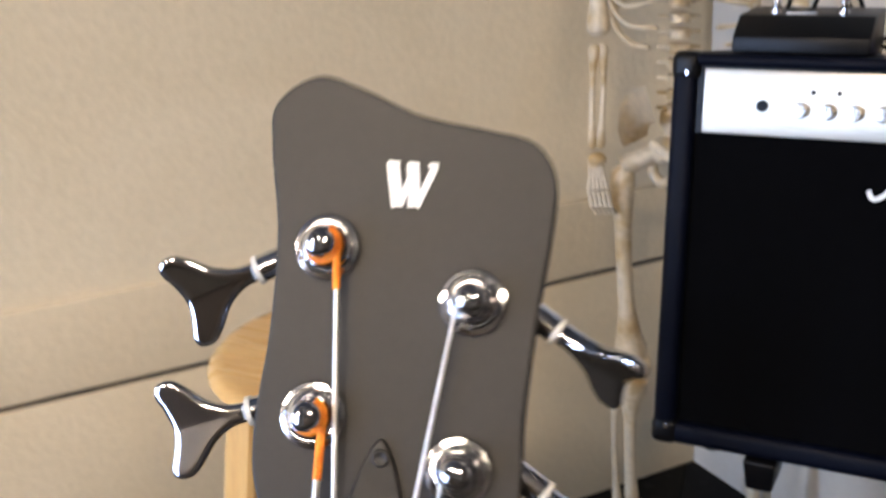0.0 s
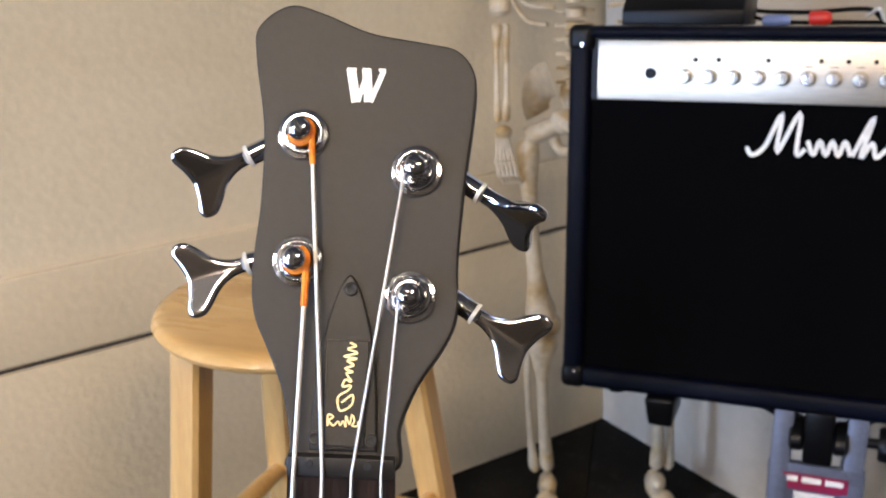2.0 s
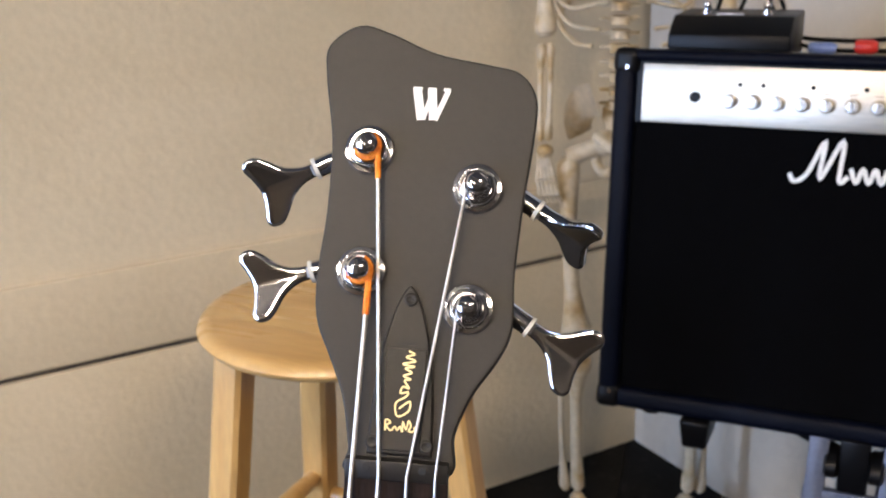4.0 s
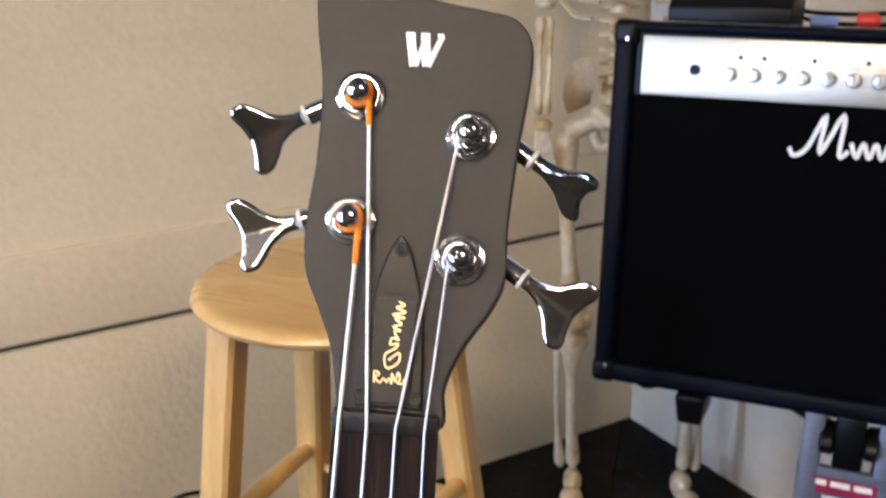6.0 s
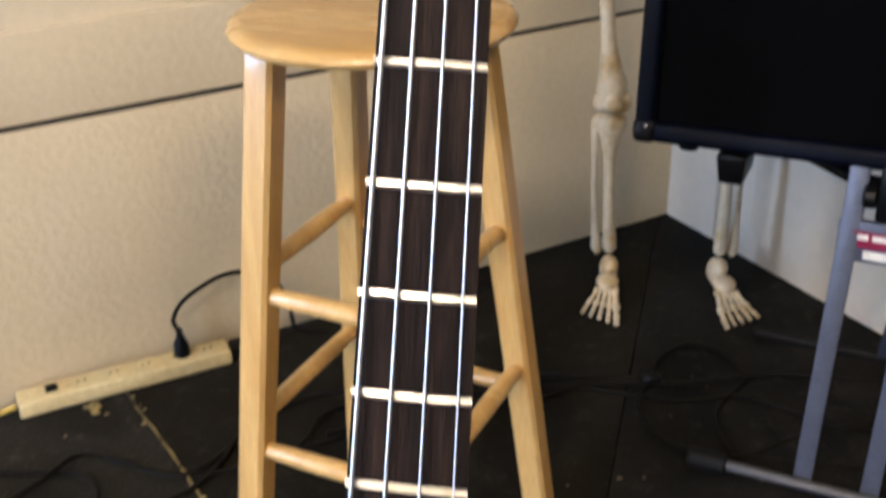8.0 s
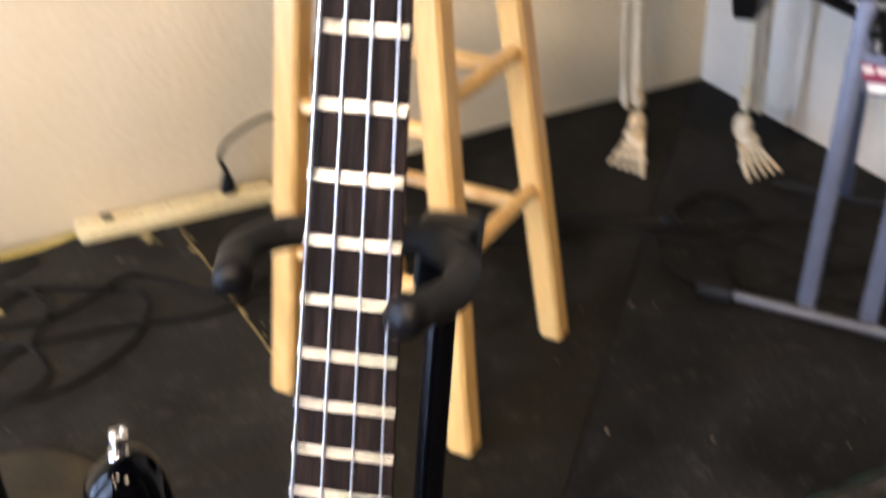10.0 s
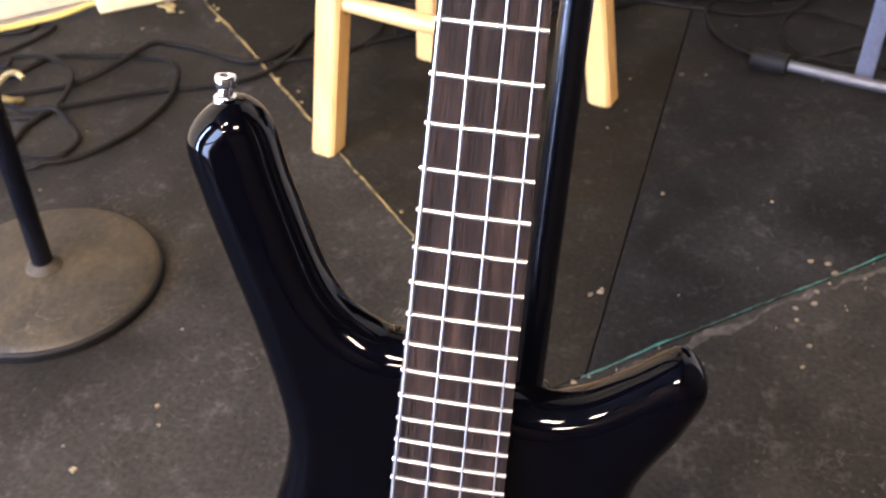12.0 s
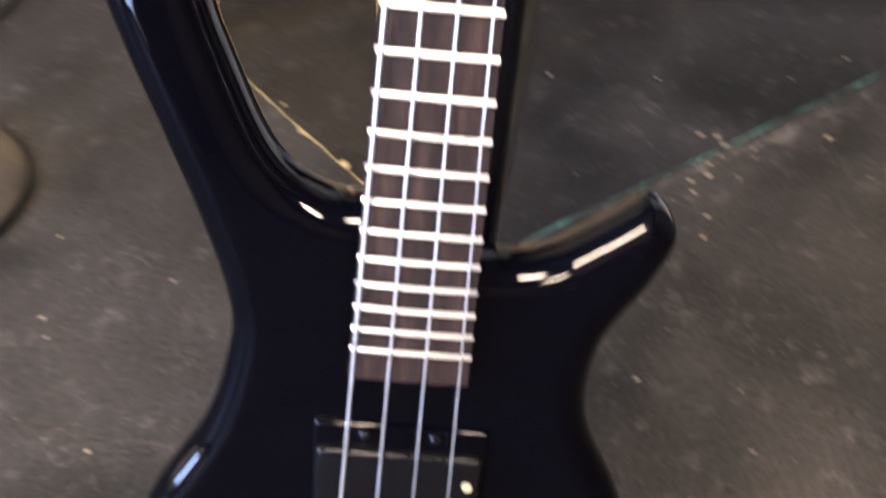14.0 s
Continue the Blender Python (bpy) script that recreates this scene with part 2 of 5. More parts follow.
def lathe(profile, n=32, m=None, bm=None):
    """Turn (radius, z) pairs about z."""
    bm = bm or bmesh.new()
    m = m or Matrix()
    rings = []
    for r, z in profile:
        if r < 1e-6:
            rings.append([bm.verts.new(m @ Vector((0, 0, z)))])
        else:
            rings.append([bm.verts.new(m @ Vector((r * math.cos(2 * math.pi * i / n), r * math.sin(2 * math.pi * i / n), z))) for i in range(n)])
    for a, b in zip(rings, rings[1:]):
        for i in range(n):
            j = (i + 1) % n
            if len(a) == 1 and len(b) > 1:
                bm.faces.new((a[0], b[j], b[i]))
            elif len(b) == 1 and len(a) > 1:
                bm.faces.new((a[i], a[j], b[0]))
            elif len(a) > 1:
                bm.faces.new((a[i], a[j], b[j], b[i]))
    for ring, flip in ((rings[0], True), (rings[-1], False)):
        if len(ring) > 1:
            bm.faces.new(ring[::-1] if flip else ring)
    bmesh.ops.recalc_face_normals(bm, faces=bm.faces[:])
    return bm


def spline(points, steps=8, closed=False):
    """Catmull-Rom through the points."""
    p = [Vector(q) for q in points]
    n = len(p)
    out = []
    for i in range(n if closed else n - 1):
        a, b = p[i], p[(i + 1) % n]
        z = p[(i - 1) % n] if closed or i > 0 else a * 2 - b
        c = p[(i + 2) % n] if closed or i + 2 < n else b * 2 - a
        for k in range(steps):
            t = k / steps
            out.append(0.5 * ((2 * a) + (b - z) * t + (2 * z - 5 * a + 4 * b - c) * t * t + (3 * a - z - 3 * b + c) * t ** 3))
    if not closed:
        out.append(p[-1].copy())
    return out


def tube(points, radius, n=10, bm=None, flat=1.0):
    """Sweep a round section along the points; radius is a number or one for each point."""
    bm = bm or bmesh.new()
    p = [Vector(q) for q in points]
    rr = radius if isinstance(radius, (list, tuple)) else [radius] * len(p)
    d0 = (p[1] - p[0]).normalized()
    side = d0.orthogonal().normalized()
    rings = []
    for i, q in enumerate(p):
        d = (p[min(i + 1, len(p) - 1)] - p[max(i - 1, 0)]).normalized()
        side = (side - d * side.dot(d)).normalized()
        up = d.cross(side)
        rings.append([bm.verts.new(q + rr[i] * (math.cos(2 * math.pi * k / n) * side + flat * math.sin(2 * math.pi * k / n) * up)) for k in range(n)])
    for a, b in zip(rings, rings[1:]):
        for k in range(n):
            j = (k + 1) % n
            bm.faces.new((a[k], a[j], b[j], b[k]))
    bm.faces.new(rings[0][::-1])
    bm.faces.new(rings[-1])
    return bm


def inset_loop(loop, d):
    """A closed counter-clockwise 2D loop moved inwards by d."""
    n = len(loop)
    out = []
    for i in range(n):
        a, b, c = loop[i - 1], loop[i], loop[(i + 1) % n]
        e, g = (b - a).normalized(), (c - b).normalized()
        nrm = Vector((-e.y, e.x)) + Vector((-g.y, g.x))
        nrm.normalize()
        k = max(0.5, nrm.dot(Vector((-e.y, e.x))))
        out.append(b + nrm * (d / k))
    return out


def unfold(inner, loop, d):
    """Draw folded points of an inset loop back between their good neighbours."""
    n = len(loop)
    good = [min((p - q).length for q in loop) > 0.93 * d for p in inner]
    out = list(inner)
    for i in range(n):
        if not good[i]:
            a = next((k for k in range(1, n) if good[i - k]), 1)
            b = next((k for k in range(1, n) if good[(i + k) % n]), 1)
            out[i] = inner[i - a].lerp(inner[(i + b) % n], a / (a + b))
    return out


def slab(loop, depth, radius_front, radius_back, steps=6, place=None, crown=0.0):
    """A flat body with the outline loop (counter-clockwise, seen from the front), front at 0, back at depth along +y, with rounded rims."""
    bm = bmesh.new()
    loop = [Vector((q[0], q[1])) for q in loop]
    place = place or (lambda u, y, v: Vector((u, y, v)))
    layers = []
    for k in range(steps + 1):
        a = math.pi / 2 * k / steps
        layers.append((radius_front * (1 - math.sin(a)), radius_front * (1 - math.cos(a))))
    for k in range(steps + 1):
        a = math.pi / 2 * k / steps
        layers.append((radius_back * (1 - math.cos(a)), depth - radius_back * (1 - math.sin(a))))
    rings = []
    for ins, y in layers:
        q = unfold(inset_loop(loop, ins), loop, ins) if ins > 1e-6 else loop
        rings.append([bm.verts.new(place(v.x, y, v.y)) for v in q])
    n = len(loop)
    for a, b in zip(rings, rings[1:]):
        for i in range(n):
            j = (i + 1) % n
            bm.faces.new((a[i], b[i], b[j], a[j]))
    for ring, ins, y in ((rings[0], radius_front, 0.0), (rings[-1], radius_back, depth)):
        d = ins + min(0.0012, 0.6 * radius_front)
        q = unfold(inset_loop(loop, d), loop, d)
        flat = [bm.verts.new(place(v.x, y, v.y)) for v in q]
        for i in range(n):
            j = (i + 1) % n
            bm.faces.new((ring[i], ring[j], flat[j], flat[i]))
        for a, b, c in tessellate_polygon([[Vector((v.x, v.y, 0)) for v in q]]):
            bm.faces.new((flat[a], flat[b], flat[c]))
    bmesh.ops.recalc_face_normals(bm, faces=bm.faces[:])
    return bm


def flat_shape(loop, place, thick=0.0006):
    """A thin printed shape: place(u, v, h) gives the point h above its ground."""
    bm = bmesh.new()
    top = [bm.verts.new(place(u, v, thick)) for u, v in loop]
    low = [bm.verts.new(place(u, v, -0.0004)) for u, v in loop]
    bm.faces.new(top)
    for i in range(len(loop)):
        j = (i + 1) % len(loop)
        bm.faces.new((top[i], low[i], low[j], top[j]))
    bmesh.ops.recalc_face_normals(bm, faces=bm.faces[:])
    return bm


def ribbon(points, width, place, thick=0.0006):
    """A printed stroke along 2D points."""
    p = [Vector(q) for q in points]
    left, right = [], []
    for i, q in enumerate(p):
        d = (p[min(i + 1, len(p) - 1)] - p[max(i - 1, 0)]).normalized()
        w = width[i] if isinstance(width, (list, tuple)) else width
        left.append(q + Vector((-d.y, d.x)) * w / 2)
        right.append(q - Vector((-d.y, d.x)) * w / 2)
    bm = bmesh.new()
    l = [bm.verts.new(place(q.x, q.y, thick)) for q in left]
    r = [bm.verts.new(place(q.x, q.y, thick)) for q in right]
    for i in range(len(p) - 1):
        bm.faces.new((l[i], r[i], r[i + 1], l[i + 1]))
    return bm


def to_axis(p, d):
    """The pose at p whose z axis points along d."""
    return Matrix.Translation(p) @ Vector(d).to_track_quat("Z", "Y").to_matrix().to_4x4()


def offset_poly(pts, d):
    return [(q.x, q.y) for q in inset_loop([Vector(p) for p in pts], d)]


# ---- the room ----


def room_point(x, y, z=0.0):
    return ROOM @ Vector((x, y, z))


LX, LY, HZ = -4.5, -5.0, 2.8


def wall_piece(name, boxes, label, material=WALL):
    bm = bmesh.new()
    for b in boxes:
        box(*b, bm=bm)
    return solid(name, bm, material, ROOM, label, "wall", kind="structure", smooth=0)


# north wall: lower dado, a proud band with a rounded upper edge, and the upper wall
SEAM_Z, RIDGE_Z = 0.475, 0.628
wall_piece("wall_north", [(LX - 0.1, 0.1, 0.012, 0.15, -0.05, HZ)], "cream painted wall with stippled texture")
bm = bmesh.new()
box(LX, 0, 0.0, 0.0118, SEAM_Z + 0.005, RIDGE_Z, 0.006, 3, bm)
band = solid("trim_band", bm, WALL, ROOM, "cream painted wooden band along the wall", "wall trim", kind="structure")
bm = bmesh.new()
box(LX, 0, 0.0, 0.0118, 0.0, SEAM_Z - 0.003, 0.002, 2, bm)
solid("trim_dado", bm, WALL, ROOM, "cream painted lower wall panel", "wall panel", kind="structure")
bm = bmesh.new()
box(LX, 0, 0.008, 0.0118, SEAM_Z - 0.003, SEAM_Z + 0.005, 0, 2, bm)
solid("trim_joint", bm, SEAM, ROOM, "dark open joint between wall panels", "joint", kind="structure")
# unseen stretch split off dark so the bass mirrors no bright wall
wall_piece("wall_east_far", [(0.0, 0.15, LY - 0.1, -1.5, -0.05, HZ)], "unseen east wall stretch, dark brown to dim its reflection", UNSEEN_DARK_WALL)
wall_piece("wall_east", [(0.0, 0.15, -1.5, 0.0, -0.05, HZ)], "plain wall with cool daylight put into its paint colour", EAST_WALL_DAYLIT)
wall_piece("wall_south", [(LX, 0.0, LY - 0.15, LY, -0.05, HZ)], "unseen back wall, dark brown to keep reflections dim", UNSEEN_DARK_WALL)
WZ0, WZ1 = 0.03, 2.30
pieces, last = [], 0.0
for wy, ww in WINDOWS:
    pieces.append((LX - 0.15, LX, wy + ww / 2, last, -0.05, HZ))
    pieces.append((LX - 0.15, LX, wy - ww / 2, wy + ww / 2, -0.05, WZ0))
    pieces.append((LX - 0.15, LX, wy - ww / 2, wy + ww / 2, WZ1, HZ))
    last = wy - ww / 2
pieces.append((LX - 0.15, LX, LY, last, -0.05, HZ))
wall_piece("wall_west", pieces, "unseen wall with two window openings, dark brown to dim reflections", UNSEEN_DARK_WALL)
for i, (wy, ww) in enumerate(WINDOWS):
    w = thing("window_%d" % (i + 1), ROOM @ pose(LX - 0.04, wy, WZ0), "tall white framed daylight window", "window", kind="structure")
    bm = bmesh.new()
    for y0, y1, z0, z1 in ((-ww / 2, -ww / 2 + 0.2, 0, WZ1 - WZ0), (ww / 2 - 0.2, ww / 2, 0, WZ1 - WZ0), (-ww / 2, ww / 2, 0, 0.05), (-ww / 2, ww / 2, WZ1 - WZ0 - 0.05, WZ1 - WZ0), (-ww / 2, ww / 2, 1.02, 1.12)):
        box(-0.03, 0.03, y0, y1, z0, z1, 0.004, 1, bm)
    part("window_frame", bm, FRAME_WHITE, w)
bm = bmesh.new()
box(LX - 0.15, 0.15, LY - 0.15, 0.15, HZ, HZ + 0.1, 0, 1, bm)
solid("ceiling", bm, CEILING, ROOM, "unseen ceiling, dark grey to dim its reflections", "ceiling", kind="structure", smooth=0)
LAMPS = ((-1.5, -3.6), (-2.6, -2.5), (-3.9, -2.2), (-4.05, -3.9))
for lx, ly in LAMPS:
    lamp = thing("ceiling_light", ROOM @ pose(lx, ly, HZ), "lit fluorescent ceiling light panel", "ceiling light", "ceiling lights")
    bm = bmesh.new()
    for a in ((-0.32, 0.32, -0.17, -0.15), (-0.32, 0.32, 0.15, 0.17), (-0.32, -0.30, -0.15, 0.15), (0.30, 0.32, -0.15, 0.15)):
        box(*a, -0.03, 0, 0.002, 1, bm)
    part("frame", bm, FRAME_WHITE, lamp)
    part("diffuser", box(-0.30, 0.30, -0.15, 0.15, -0.02, -0.012), DIFFUSER, lamp, "glowing white diffuser", 0)

# floor: three sheets that meet at a junction, over a dark base
J, S0 = (0.0, 0.262), (0.036, 0.288)
Y_END, S_END, G_END = (-0.70, 1.135), (0.262, 1.86), (0.947, 0.939)
floor = thing("floor", Matrix(), "scuffed black painted stage floor in large sheets", "floor", kind="structure")
bm = bmesh.new()
bmesh.ops.create_cube(bm, size=1.0, matrix=ROOM @ Matrix.LocRotScale((LX / 2, LY / 2, -0.035), None, (-LX + 0.2, -LY + 0.2, 0.04)))
part("base", bm, GAP, floor, "", 0)


def room_xy(x, y):
    q = room_point(x, y)
    return (q.x, q.y)


C0, C1, C2, C3 = room_xy(0.05, 0.05), room_xy(0.05, LY), room_xy(LX, LY), room_xy(LX, 0.05)
SHEETS = ([J, S0, S_END, C0, Y_END], [S0, G_END, C0, S_END], [J, Y_END, C3, C2, C1, G_END, S0])
# the near sheet's colour carries the light's falloff towards the corner
for poly, sheet_mat in zip(SHEETS, (FLOOR, FLOOR_COOL, FLOOR_WORN_LIT)):
    loop = offset_poly(poly, 0.0013)
    bm = bmesh.new()
    top = [bm.verts.new((x, y, 0)) for x, y in loop]
    low = [bm.verts.new((x, y, -0.014)) for x, y in loop]
    bm.faces.new(top)
    for i in range(len(top)):
        j = (i + 1) % len(top)
        bm.faces.new((top[i], low[i], low[j], top[j]))
    bmesh.ops.recalc_face_normals(bm, faces=bm.faces[:])
    part("sheet", bm, sheet_mat, floor, "", 0)


# ---- the bass guitar ----
# x: to the treble side, y: from the strings into the body, z: up the neck; the nut's edge is the origin
BASS = Matrix(((0.99831, 0.0, 0.05803, 0.0), (-0.01621, 0.9602, 0.27883, 0.0), (-0.05572, -0.2793, 0.95859, 0.9989), (0, 0, 0, 1)))
bass = thing("bass_guitar", BASS, "black four-string electric bass guitar leaning in a stand", "bass guitar")
SCALE = 0.8636


def fret_z(n):
    return -SCALE * (1 - 2 ** (-n / 12))


def board_half(z):
    return 0.5 * (0.0402 - 0.0399 * z)


BODY_POINTS = ((-0.018, -0.570), (-0.050, -0.568), (-0.080, -0.546), (-0.106, -0.490), (-0.122, -0.450), (-0.144, -0.441),
               (-0.165, -0.464), (-0.156, -0.500), (-0.126, -0.573), (-0.106, -0.632), (-0.104, -0.668), (-0.119, -0.724), (-0.154, -0.788),
               (-0.168, -0.850), (-0.155, -0.918), (-0.100, -0.962), (0.0, -0.972), (0.095, -0.948), (0.152, -0.890), (0.160, -0.820), (0.137, -0.760),
               (0.108, -0.702), (0.108, -0.650), (0.130, -0.606), (0.139, -0.576), (0.122, -0.556), (0.097, -0.573), (0.072, -0.590), (0.046, -0.597), (0.018, -0.592))
BODY_FRONT, BODY_DEPTH = 0.013, 0.040
loop = [Vector((q.x, q.y)) for q in spline([(x, z, 0) for x, z in BODY_POINTS], 7, True)]
body = part("body", slab(loop, BODY_DEPTH, 0.0205, 0.015, 9, lambda u, y, v: Vector((u, BODY_FRONT + y, v))), GLOSS_BLACK, bass, "gloss black rounded body")

# neck and fingerboard
bm = bmesh.new()
rows = []
for k in range(15):
    z = 0.004 - 0.62 * k / 14
    hw = board_half(z) - 0.0005
    deep = 0.020 + 0.003 * k / 14
    rows.append([bm.verts.new((hw * math.cos(math.pi * i / 12), 0.007 + deep * math.sin(math.pi * i / 12) ** 0.8, z)) for i in range(13)])
for a, b in zip(rows, rows[1:]):
    for i in range(12):
        bm.faces.new((a[i], a[i + 1], b[i + 1], b[i]))
    bm.faces.new((a[12], a[0], b[0], b[12]))
bm.faces.new(rows[0])
bm.faces.new(rows[-1])
bmesh.ops.recalc_face_normals(bm, faces=bm.faces[:])
part("neck", bm, NECK_WOOD, bass, "dark satin neck")


def board_y(u, hw):
    """The fingerboard's slight camber."""
    return 0.0009 * (u / hw) ** 2


bm = bmesh.new()
rows = []
for k in range(3):
    z = -0.667 * k / 2
    hw = board_half(z)
    top = [(hw * (i / 5 - 1), 0.0008 + board_y(i / 5 - 1, 1), z) for i in range(11)]
    rows.append([bm.verts.new(q) for q in top + [(hw, 0.0075, z), (-hw, 0.0075, z)]])
for a, b in zip(rows, rows[1:]):
    for i in range(13):
        j = (i + 1) % 13
        bm.faces.new((a[i], a[j], b[j], b[i]))
bm.faces.new(rows[0])
bm.faces.new(rows[-1])
bmesh.ops.recalc_face_normals(bm, faces=bm.faces[:])
part("fingerboard", bm, ROSEWOOD, bass, "dark brown rosewood fingerboard", 30)
part("fingerboard_base", box(-0.0306, 0.0306, 0.0074, 0.0132, -0.667, -0.55, 0.0006, 1), NECK_WOOD, bass)
for n in range(1, 25):
    z = fret_z(n)
    hw = board_half(z) + 0.0003
    pts = [(hw * (i / 5 - 1), 0.0006 + board_y(i / 5 - 1, 1), z) for i in range(11)]
    part("fret", tube(pts, 0.00135, 8), BRASS, bass)

# headstock, tilted back
HEAD_TILT = math.atan(0.195)


def head(u, v, h=0.0):
    """A point of the headstock: u across, v up its face, h in front of the face."""
    return Vector((u, 0.004 + v * math.sin(HEAD_TILT) - h * math.cos(HEAD_TILT), v * math.cos(HEAD_TILT) + h * math.sin(HEAD_TILT)))


HEAD_M = Matrix.Translation((0, 0.004, 0)) @ Matrix.Rotation(-HEAD_TILT, 4, "X")
HEAD_POINTS = ((-0.0190, 0.001), (-0.0203, 0.011), (-0.0242, 0.030), (-0.0308, 0.0455), (-0.0372, 0.060), (-0.0388, 0.078), (-0.0370, 0.104),
               (-0.0376, 0.134), (-0.0420, 0.160), (-0.0420, 0.174), (-0.0300, 0.1832), (-0.0160, 0.1802), (0.0030, 0.1727), (0.0250, 0.1690),
               (0.0380, 0.1660), (0.0452, 0.1560), (0.0452, 0.140), (0.0426, 0.114), (0.0408, 0.084), (0.0412, 0.062), (0.0365, 0.049), (0.0270, 0.034),
               (0.0210, 0.018), (0.0188, 0.001))
loop = [Vector((q.x, q.y)) for q in spline([(x, z, 0) for x, z in HEAD_POINTS], 6, True)][::-1]
part("headstock", slab(loop, 0.015, 0.0009, 0.003, 4, lambda u, y, v: head(u, v, -y)), SATIN_BLACK, bass, "satin charcoal headstock")
# the wedge between the headstock's face and the neck
part("nut", box(-0.0201, 0.0201, -0.0006, 0.012, 0.0, 0.0076, 0.0006, 2), COVER_PLASTIC, bass, "black adjustable nut")
for u in (-0.0118, 0.0105):
    part("nut_screw", lathe([(0.0017, 0), (0.0017, 0.0005), (0.0010, 0.0007), (0.0, 0.0003)], 12, to_axis((u, -0.0004, 0.0048), (0, -1, 0))), HOLE, bass)

cover_pts = [(-0.0125, 0.009), (-0.0118, 0.030), (-0.0095, 0.050), (-0.0055, 0.066), (-0.0015, 0.0745), (0.0015, 0.0745), (0.0055, 0.066), (0.0098, 0.050), (0.0122, 0.030), (0.0130, 0.009)]
loop = [Vector((q.x, q.y)) for q in spline([(x, z, 0) for x, z in cover_pts], 4)][::-1]
cover = part("truss_cover", slab(loop, 0.0028, 0.0009, 0.0002, 3, lambda u, y, v: head(u, v, 0.0024 - y)), COVER_PLASTIC, bass, "black plastic truss rod cover")
bm = slab([Vector(q) for q in ((-0.0075, 0.0105), (0.0085, 0.0105), (0.0085, 0.0505), (-0.0075, 0.0505))], 0.0012, 0.0005, 0.0001, 2, lambda u, y, v: head(u, v, 0.0034 - y))
part("name_plate", bm, COVER_PLASTIC, cover, "raised black name plate")
part("cover_slot", flat_shape(((-0.003, 0.0520), (0.004, 0.0520), (0.004, 0.0535), (-0.003, 0.0535)), lambda u, v, h: head(u, v, 0.0025 + h), 0.0003), HOLE, cover)
for u, v in ((0.0006, 0.0700), (-0.0104, 0.0135), (0.0108, 0.0130)):
    s = part("cover_screw", lathe([(0.0027, -0.001), (0.0027, 0.0006), (0.0022, 0.0010), (0.0017, 0.0010), (0.0012, 0.0006), (0.0, 0.0006)], 20, to_axis(head(u, v, 0.0024), head(0, 0, 1) - head(0, 0, 0))), COVER_PLASTIC, cover)
    part("screw_cross", flat_shape([(u + a, v + b) for a, b in ((-0.0012, -0.0003), (0.0012, -0.0003), (0.0012, 0.0003), (-0.0012, 0.0003))], lambda a, b, h: head(a, b, 0.0031 + h), 0.0003), HOLE, s)
# gold marks on the plate: a slanting flourish and a small row of strokes
flourish = [(-0.0008, 0.0270), (0.0032, 0.0300), (0.0030, 0.0262), (-0.0012, 0.0240), (-0.0022, 0.0290), (0.0014, 0.0316), (0.0024, 0.0336), (-0.0006, 0.0330), (0.0002, 0.0356), (0.0026, 0.0350), (0.0006, 0.0380), (0.0030, 0.0386), (0.0000, 0.0398), (0.0032, 0.0412), (0.0006, 0.0428), (0.0042, 0.0436), (-0.0006, 0.0444), (0.0044, 0.0458), (0.0006, 0.0472), (0.0038, 0.0484), (0.0014, 0.0496)]
part("gold_flourish", ribbon([(q.x, q.y) for q in spline([(a, b, 0) for a, b in flourish], 5)], 0.00075, lambda u, v, h: head(u, v, 0.0035 + h)), GOLD, cover, "gold script mark", 0)
marks = [(-0.0056, 0.0182), (-0.0056, 0.0224), (-0.0036, 0.0216), (-0.0052, 0.0202), (-0.0034, 0.0184), (-0.0018, 0.0200), (-0.0008, 0.0186), (0.0002, 0.0202), (0.0012, 0.0180), (0.0012, 0.0222), (0.0026, 0.0190), (0.0034, 0.0226), (0.0044, 0.0204), (0.0036, 0.0186), (0.0056, 0.0186), (0.0060, 0.0202), (0.0072, 0.0184)]
part("gold_marks", ribbon([(q.x, q.y) for q in spline([(a, b, 0) for a, b in marks], 4)], 0.00070, lambda u, v, h: head(u, v, 0.0035 + h)), GOLD, cover, "small gold mark", 0)
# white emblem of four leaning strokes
bm = bmesh.new()
for pts, w in ((((-0.0040, 0.1575), (-0.0014, 0.1440)), 0.0036), (((-0.0008, 0.1442), (0.0026, 0.1560)), 0.0020), (((0.0022, 0.1572), (0.0036, 0.1442)), 0.0036), (((0.0042, 0.1442), (0.0090, 0.1568)), 0.0022)):
    r = ribbon(pts, w, lambda u, v, h: head(u, v, 0.0003 + h), 0.0004)
    me = bpy.data.meshes.new("tmp")
    r.to_mesh(me)
    bm.from_mesh(me)
    bpy.data.meshes.remove(me)
    r.free()
for u0, u1 in ((-0.0055, -0.0018), (0.0006, 0.0040), (0.0070, 0.0098)):
    f = [bm.verts.new(head(u, v, 0.0008)) for u, v in ((u0, 0.1565), (u1, 0.1565), (u1, 0.1578), (u0, 0.1578))]
    bm.faces.new(f)
part("emblem", bm, WHITE_PRINT, bass, "white pearl emblem", 0)

# machine heads
NORMAL = (head(0, 0, 1) - head(0, 0, 0)).normalized()


def button_loop(w=0.0):
    half = [(0.0, 0.0030), (0.006, 0.0036), (0.012, 0.0066), (0.0170, 0.0118), (0.0212, 0.0150), (0.0258, 0.0146), (0.0272, 0.0112), (0.0254, 0.0060)]
    pts = half + [(0.0243, 0.0)] + [(a, -b) for a, b in half[::-1]]
    return pts


